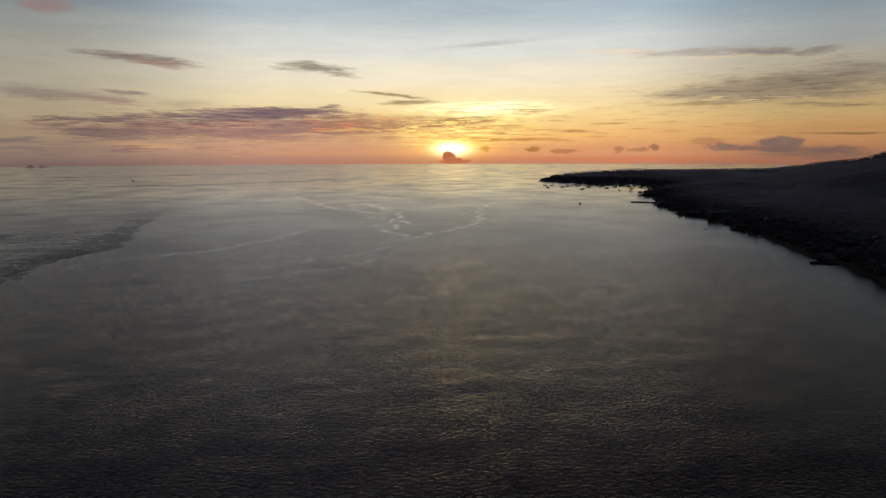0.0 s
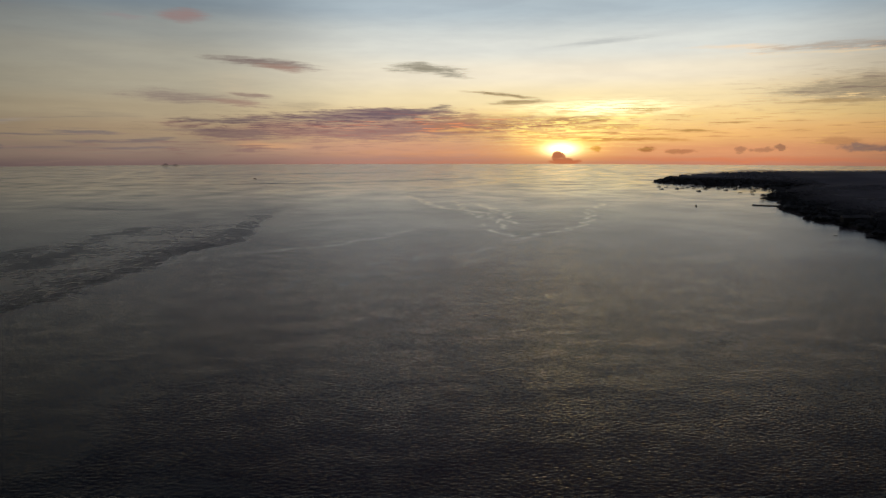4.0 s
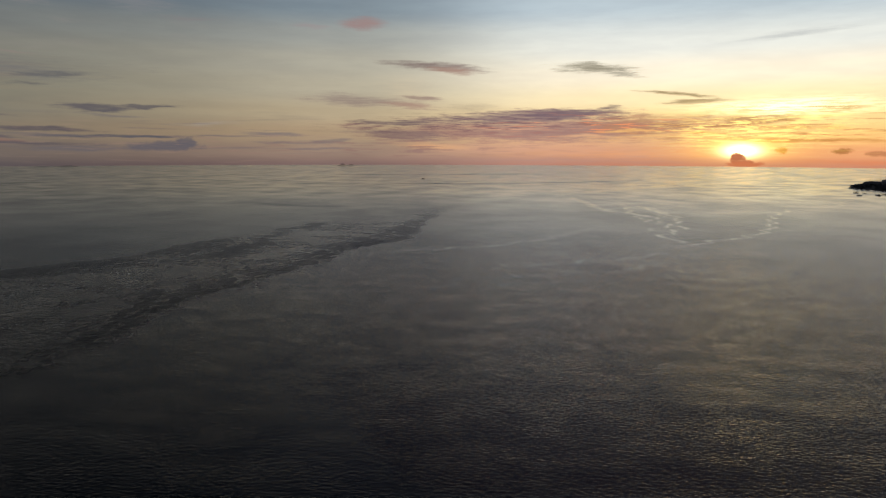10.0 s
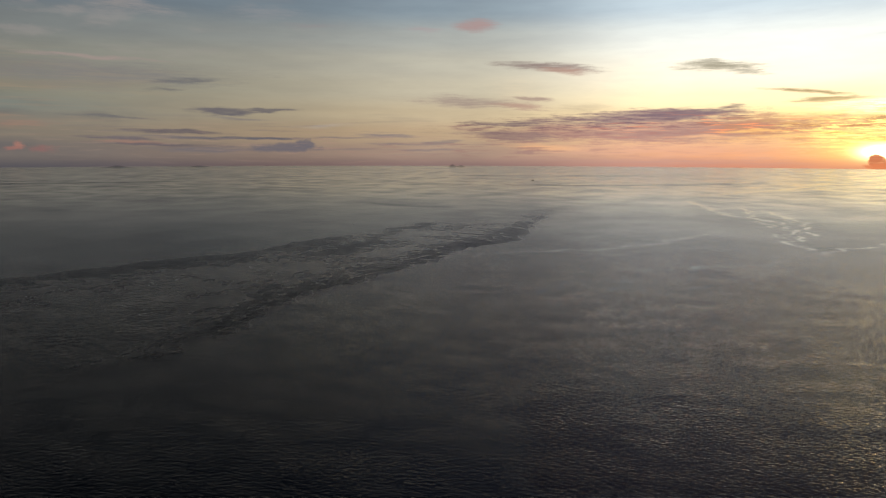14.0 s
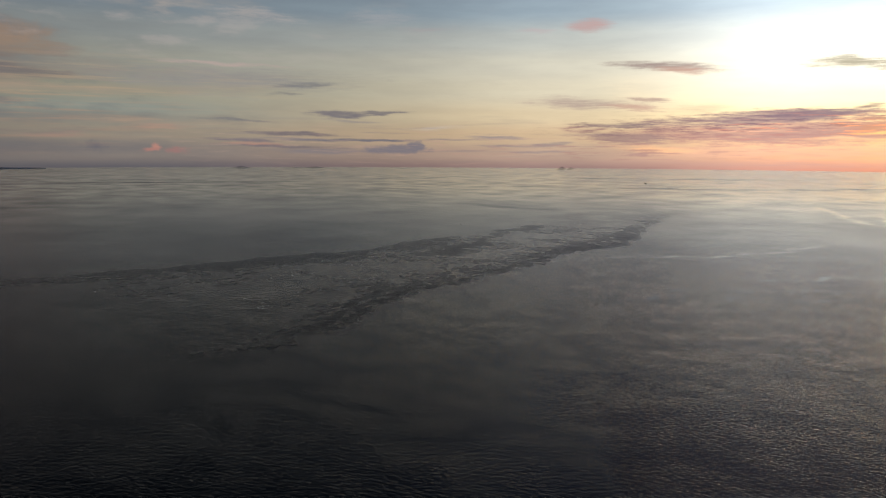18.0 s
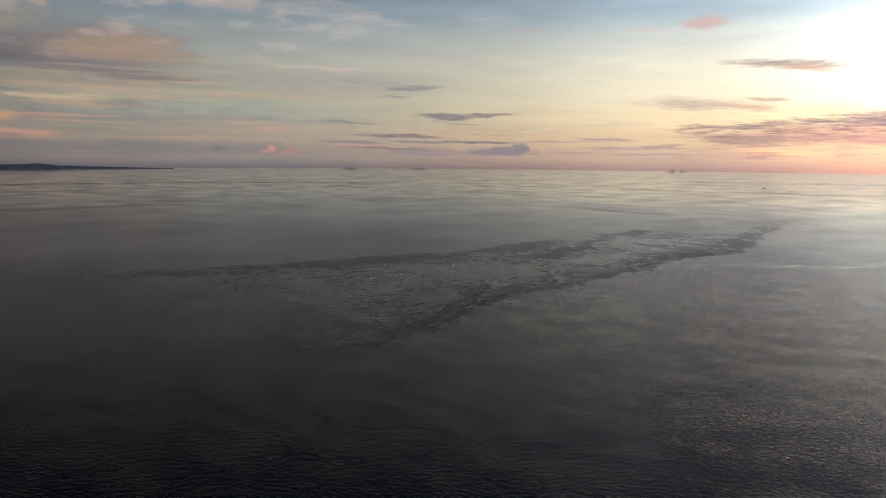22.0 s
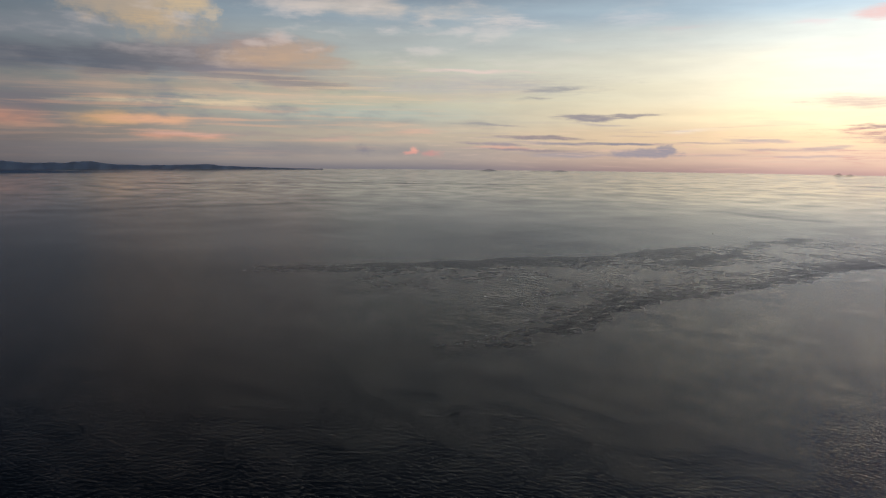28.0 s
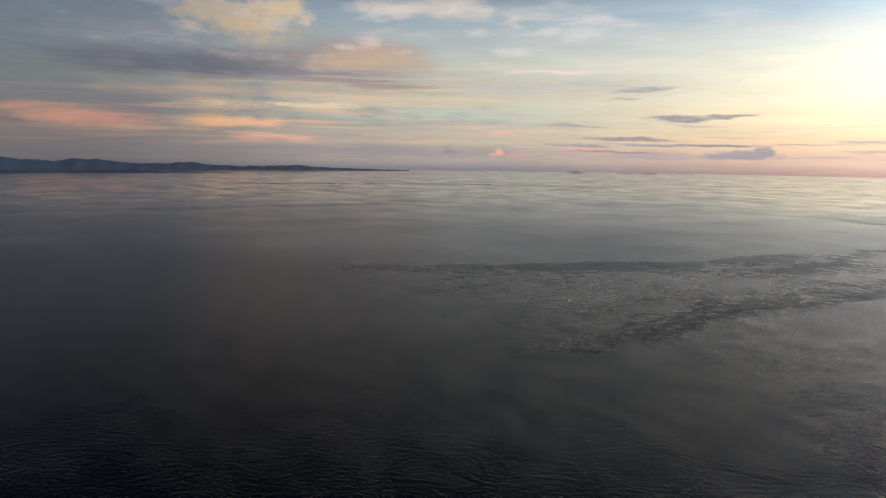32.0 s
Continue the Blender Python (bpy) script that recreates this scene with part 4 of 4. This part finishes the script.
TARP = plain("sun_bleached_canopy_cloth", (0.30, 0.29, 0.27), 0.85, 0.2, 1.2)
GLASS_DARK = plain("dark_window_glass", (0.02, 0.022, 0.025), 0.08, 0.1, 3.0)


def outrigger_boat(label, length, paint, group, cabin=True):
    """A wooden outrigger boat, bow along +y."""
    b = thing("outrigger_boat", label, "boat", group)
    beam = length * 0.13
    part("hull", hull_mesh(length, beam, 1.2, 0.9), paint, b)
    deck = bmesh.new()
    box(deck, -beam * 0.36, beam * 0.36, -length * 0.3, length * 0.3, 0.72, 0.80)
    part("deck", deck, BAMBOO, b)
    reach = length * 0.27
    for side in (-1, 1):
        f = bmesh.new()
        rod(f, (side * reach, -length * 0.36, 0.12), (side * reach, length * 0.34, 0.12), 0.14, 0.12)
        rod(f, (side * reach, length * 0.34, 0.12), (side * reach, length * 0.42, 0.42), 0.12, 0.05)
        part("outrigger_float", f, BAMBOO, b, "bamboo float")
    for y in (-0.26, 0.0, 0.26):
        arm = bmesh.new()
        rod(arm, (-reach, y * length, 0.2), (0, y * length, 1.1), 0.07)
        rod(arm, (0, y * length, 1.1), (reach, y * length, 0.2), 0.07)
        part("cross_arm", arm, BAMBOO, b)
    if cabin:
        c = part("cabin", box(bmesh.new(), -beam * 0.42, beam * 0.42, -length * 0.2, length * 0.12, 0.7, 2.0, 0.06), paint, b)
        for side in (-1, 1):
            for k in range(3):
                y = -length * 0.16 + k * length * 0.085
                w = box(bmesh.new(), *sorted((side * beam * 0.385, side * beam * 0.43)), y, y + length * 0.055, 1.35, 1.75)
                part("window", w, GLASS_DARK, c, "dark cabin window")
    for y in (-0.27, 0.2):
        for side in (-1, 1):
            part("canopy_post", rod(bmesh.new(), (side * beam * 0.45, y * length, 0.6), (side * beam * 0.45, y * length, 2.5), 0.05), BAMBOO, b)
    top = bmesh.new()
    box(top, -beam * 0.62, beam * 0.62, -length * 0.3, length * 0.23, 2.46, 2.58, 0.05)
    part("canopy", top, TARP, b, "flat cloth canopy")
    part("mast", rod(bmesh.new(), (0, length * 0.24, 0.7), (0, length * 0.24, 1 + length * 0.32), 0.08, 0.04), BAMBOO, b)
    stay = bmesh.new()
    rod(stay, (0, length * 0.24, 0.9 + length * 0.32), (0, length * 0.47, 1.6), 0.02, sides=4)
    rod(stay, (0, length * 0.24, 0.9 + length * 0.32), (0, -length * 0.42, 1.5), 0.02, sides=4)
    part("stay", stay, HULL_DARK, b, "thin rigging line")
    return b


def motor_boat(label, length, paint, group):
    """A plain hull with a wheelhouse."""
    b = thing("motor_boat", label, "boat", group)
    beam = length * 0.24
    part("hull", hull_mesh(length, beam, 1.7, 0.8), paint, b)
    part("deck", box(bmesh.new(), -beam * 0.4, beam * 0.4, -length * 0.36, length * 0.34, 1.05, 1.15), BAMBOO, b)
    house = part("wheelhouse", box(bmesh.new(), -beam * 0.32, beam * 0.32, -length * 0.28, length * 0.06, 1.1, 3.0, 0.1), HULL_WHITE, b)
    part("windscreen", box(bmesh.new(), -beam * 0.27, beam * 0.27, length * 0.045, length * 0.068, 2.1, 2.7), GLASS_DARK, house, "dark windscreen")
    for side in (-1, 1):
        part("window", box(bmesh.new(), *sorted((side * beam * 0.27, side * beam * 0.325)), -length * 0.22, length * 0.0, 2.1, 2.65), GLASS_DARK, house)
    part("roof", box(bmesh.new(), -beam * 0.38, beam * 0.38, -length * 0.32, length * 0.1, 3.0, 3.12, 0.06), TARP, b)
    part("mast", rod(bmesh.new(), (0, -length * 0.1, 3.1), (0, -length * 0.1, 6.0), 0.07, 0.03), BAMBOO, b)
    part("bow_rail", rod(bmesh.new(), (-beam * 0.2, length * 0.38, 1.9), (beam * 0.2, length * 0.38, 1.9), 0.04), HULL_WHITE, b)
    return b


def canoe(label, length, group):
    """A slim paddled outrigger canoe."""
    b = thing("canoe", label, "canoe", group)
    part("hull", hull_mesh(length, length * 0.13, 0.75, 0.25), HULL_DARK, b)
    for y in (-0.2, 0.05, 0.25):
        part("seat_plank", box(bmesh.new(), -length * 0.05, length * 0.05, y * length, y * length + 0.22, 0.30, 0.34), BAMBOO, b)
    for side in (-1, 1):
        part("outrigger_float", rod(bmesh.new(), (side * length * 0.24, -length * 0.3, 0.08), (side * length * 0.24, length * 0.3, 0.08), 0.07, 0.05), BAMBOO, b)
    for y in (-0.22, 0.22):
        part("cross_arm", rod(bmesh.new(), (-length * 0.24, y * length, 0.16), (length * 0.24, y * length, 0.16), 0.035), BAMBOO, b)
    return b


def put(ob, x, y, turn=0.0, z=0.0):
    ob.matrix_basis = pose(x, y, z, 0, 0, turn)
    return ob


FLEET = "boats moored in the bay"
whites = outrigger_boat("white wooden outrigger boat moored in the bay", 13, HULL_WHITE, FLEET)
blues = outrigger_boat("faded blue outrigger boat moored in the bay", 11, HULL_BLUE, FLEET)
opens = outrigger_boat("dark open outrigger boat moored in the bay", 9, HULL_DARK, FLEET, cabin=False)
motors = motor_boat("white motor boat with wheelhouse moored in the bay", 12, HULL_WHITE, FLEET)
put(whites, 285, 1932, 100), put(blues, 275, 1818, 80), put(opens, 301, 1917, 95), put(motors, 317, 1846, 75)
MOORED = ((336, 1874, 0, 85), (354, 1903, 1, 100), (350, 1743, 3, 70), (382, 1820, 0, 95), (406, 1904, 0, 110), (431, 1950, 2, 90),
          (419, 1847, 1, 75), (433, 1875, 2, 105), (424, 1794, 3, 95), (462, 1934, 0, 85), (377, 1975, 1, 92), (380, 1933, 0, 80),
          (406, 1964, 2, 100), (487, 1965, 0, 88), (433, 1696, 2, 60), (488, 1905, 1, 97), (459, 1697, 2, 120), (482, 1769, 0, 90),
          (521, 1821, 3, 70), (456, 1834, 1, 105), (443, 1629, 2, 95), (500, 1860, 0, 93), (470, 1890, 2, 82), (395, 1880, 2, 99),
          (446, 1960, 0, 90), (414, 1925, 3, 96), (361, 1860, 2, 84), (505, 1930, 1, 91))
for x, y, kind, turn in MOORED:
    copy_thing((whites, blues, opens, motors)[kind], pose(x, y, 0, 0, 0, turn))
put(motor_boat("dark motor boat lying alone on the open water", 9, HULL_DARK, "boats on open water"), 253, 1275, 8)
put(outrigger_boat("long low outrigger boat under way far out", 17, HULL_DARK, "boats on open water"), -1008, 2251, 65)
put(canoe("small dark outrigger canoe close to the shore", 4.2, "canoes on open water"), 329, 863, 75)
put(canoe("small lone outrigger canoe near the tide rip", 4.6, "canoes on open water"), -612, 758, 40)
put(canoe("small lone outrigger canoe far out", 6.0, "canoes on open water"), -1266, 805, 60)

# ---- piers ----
PLANK = plain("grey_pier_planks", (0.06, 0.055, 0.05), 0.85, 0.3, 1.5)
CONCRETE = plain("stained_concrete", (0.09, 0.088, 0.084), 0.85, 0.25, 0.6)
STONE = plain("dark_wet_rock", (0.06, 0.058, 0.055), 0.7, 0.3, 0.4)


def pier(label, x0, y0, x1, y1, wide, deck_mat, solid=False):
    p = thing("pier", label, "pier", "piers")
    length = math.hypot(x1 - x0, y1 - y0)
    n = max(2, int(length / 3.2))
    for i in range(n):
        a, b = i * length / n, (i + 1) * length / n - 0.06
        part("deck_slab", box(bmesh.new(), -wide / 2, wide / 2, a, b, 1.35, 1.65), deck_mat, p)
        if solid:
            part("rubble_block", box(bmesh.new(), -wide * 0.62, wide * 0.62, a - 0.2, b + 0.2, -2.5, 1.36, 0.35), STONE, p)
            continue
        for side in (-1, 1):
            part("pile", rod(bmesh.new(), (side * wide * 0.4, (a + b) / 2, -2.5), (side * wide * 0.4, (a + b) / 2, 1.4), 0.3), PLANK, p)
    put(p, x0, y0, math.degrees(math.atan2(-(x1 - x0), y1 - y0)))
    return p


pier("long dark pier off the wooded point", 398, 1297, 358, 1314, 7, PLANK, True)
pier("short wooden jetty on the shore", 370, 843, 357, 851, 2.5, PLANK, True)
pier("second short wooden jetty on the shore", 371, 850, 360, 860, 2.0, PLANK)
pier("low concrete boat landing reaching into the water", 346, 595, 324, 602, 2.2, CONCRETE, True)
pier("stubby wooden landing beside the concrete one", 352, 610, 339, 619, 1.8, PLANK, True)

# ---- houses among the trees ----
WALL = plain("limewashed_wall", (0.13, 0.12, 0.11), 0.9, 0.2, 0.8)
TIN = plain("dull_tin_roof", (0.10, 0.10, 0.10), 0.6, 0.25, 0.7, metal=0.2)
RUST = plain("rusty_tin_roof", (0.07, 0.045, 0.035), 0.8, 0.3, 0.7)
PALE = plain("pale_sheet_roof", (0.20, 0.20, 0.20), 0.5, 0.12, 0.5)
WOOD = plain("dark_door_wood", (0.10, 0.07, 0.05), 0.8, 0.3, 3.0)


def house(label, wide, deep, tall, roof_mat, group="shore houses"):
    h = thing("house", label, "house", group)
    part("wall", box(bmesh.new(), -wide / 2, wide / 2, -deep / 2, deep / 2, -1.5, tall), WALL, h)
    r = bmesh.new()
    e = 0.5
    pts = [(-wide / 2 - e, -deep / 2 - e, tall), (wide / 2 + e, -deep / 2 - e, tall), (wide / 2 + e, deep / 2 + e, tall), (-wide / 2 - e, deep / 2 + e, tall),
           (-wide / 2 - e, 0, tall + deep * 0.3), (wide / 2 + e, 0, tall + deep * 0.3)]
    v = [r.verts.new(c) for c in pts]
    for f in ((0, 1, 5, 4), (2, 3, 4, 5), (0, 4, 3), (1, 2, 5), (3, 2, 1, 0)):
        r.faces.new([v[i] for i in f])
    part("roof", r, roof_mat, h)
    part("door", box(bmesh.new(), -0.5, 0.5, -deep / 2 - 0.06, -deep / 2 + 0.02, 0, 2.1), WOOD, h)
    n = max(2, int(wide / 3))
    for k in range(n):
        x = -wide / 2 + (k + 0.5) * wide / n
        if abs(x) < 1.2:
            continue
        w = part("window", box(bmesh.new(), x - 0.5, x + 0.5, -deep / 2 - 0.05, -deep / 2 + 0.02, 1.0, 2.1), WOOD, h)
        part("pane", box(bmesh.new(), x - 0.42, x + 0.42, -deep / 2 - 0.07, -deep / 2 - 0.04, 1.08, 2.02), GLASS_DARK, w)
    return h


def place_house(h, x, y, turn, lift=0.0):
    z, d = ground_height(np.array([float(x)]), np.array([float(y)]))
    return put(h, x, y, turn, float(z[0]) + 0.6 + lift)


place_house(house("long low hall with a pale sheet roof by the shore", 34, 11, 5.0, PALE), 398, 985, 5, 1.5)
place_house(house("small house with a pale roof among shore trees", 9, 7, 3.4, PALE), 412, 873, 80, 3.0)
place_house(house("house with a dull tin roof behind the beach", 12, 8, 4.0, TIN), 470, 1010, 20, 3.0)
first = house("small village house with a tin roof", 9, 7, 3.2, TIN)
rusty = house("small village house with a rusty tin roof", 8, 6.5, 3.0, RUST)
place_house(first, 560, 2030, 10, 1.0), place_house(rusty, 600, 1990, 80, 1.0)
rng = np.random.default_rng(8)
for k in range(26):
    x, y = (rng.uniform(430, 760), rng.uniform(2030, 2180)) if k < 12 else (rng.uniform(580, 720), rng.uniform(1700, 1980)) if k < 20 else (rng.uniform(400, 520), rng.uniform(640, 1250))
    z, d = ground_height(np.array([x]), np.array([y]))
    if d[0] > 12:
        copy_thing((first, rusty)[k % 2], pose(x, y, float(z[0]) + 1.8, 0, 0, rng.uniform(0, 180)))


# ---- trees along the water's edge ----
def broad_tree(seed):
    rng = np.random.default_rng(seed)
    t = thing("tree", "dark broad-crowned tree at the water's edge", "tree", "shore trees")
    tall = rng.uniform(6, 9)
    trunk = bmesh.new()
    rod(trunk, (0, 0, -1.5), (0.3, 0.1, tall * 0.55), 0.32, 0.2)
    for k in range(4):
        a = k * 1.6 + rng.uniform(-0.4, 0.4)
        rod(trunk, (0.3, 0.1, tall * rng.uniform(0.4, 0.55)), (1.8 * math.cos(a), 1.8 * math.sin(a), tall * rng.uniform(0.7, 0.85)), 0.15, 0.06, 5)
    part("trunk", trunk, BARK, t)
    V, F, at = [], [], 0
    for k in range(90):
        c = rng.normal(0, 1, 3) * (1.7, 1.7, 1.1)
        c[2] += tall * 0.78
        v, f = lump(seed * 100 + k % 5, 0.6)
        V.append(v * rng.uniform(0.35, 0.8) + c)
        F.append(f + at)
        at += len(v)
    crown = new("crown", mesh_of("crown", np.concatenate(V), np.concatenate(F), LEAF))
    crown.parent = t
    return t


def palm(seed):
    rng = np.random.default_rng(seed)
    t = thing("palm_tree", "tall dark coconut palm at the water's edge", "palm", "shore palms")
    tall = rng.uniform(9, 13)
    trunk = bmesh.new()
    bend = rng.uniform(-1.5, 1.5, 2)
    spots = [(bend[0] * s * s, bend[1] * s * s, -1 + (tall + 1) * s) for s in (0, 0.25, 0.5, 0.75, 1)]
    for a, b in zip(spots, spots[1:]):
        rod(trunk, a, b, 0.2, 0.17)
    part("trunk", trunk, BARK, t)
    top = Vector(spots[-1])
    for k in range(11):
        bm = bmesh.new()
        a = k * 0.571 * 2 + rng.uniform(-0.2, 0.2)
        lift = rng.uniform(0.1, 0.9)
        last = None
        for s in np.linspace(0, 1, 7):
            out = Vector((math.cos(a), math.sin(a), 0)) * 3.4 * s
            p = top + out + Vector((0, 0, lift * 2.2 * s - 2.9 * s * s))
            side = Vector((-math.sin(a), math.cos(a), 0)) * 0.55 * math.sin(math.pi * min(1, s + 0.12))
            row = [bm.verts.new(p - side - Vector((0, 0, 0.3))), bm.verts.new(p), bm.verts.new(p + side - Vector((0, 0, 0.3)))]
            if last:
                bm.faces.new((last[0], last[1], row[1], row[0]))
                bm.faces.new((last[1], last[2], row[2], row[1]))
            last = row
        part("frond", bm, LEAF, t)
    return t


kinds = [broad_tree(1), broad_tree(2), broad_tree(3), palm(4), palm(5)]
rng = np.random.default_rng(31)
used = set()
made = 0
while made < 260:
    s = rng.uniform(0, 1)
    i = rng.integers(6, 21)
    a, b = OUTLINE[i], OUTLINE[i + 1]
    x, y = a + (b - a) * s
    x += rng.uniform(4, 34)
    z, d = ground_height(np.array([x]), np.array([y]))
    if d[0] < 4 or y < 430:
        continue
    k = int(rng.choice(5, p=(0.26, 0.26, 0.24, 0.12, 0.12)))
    m = pose(x, y, float(z[0]), 0, 0, rng.uniform(0, 360))
    if k in used:
        copy_thing(kinds[k], m)
    else:
        kinds[k].matrix_basis = m
        used.add(k)
    made += 1
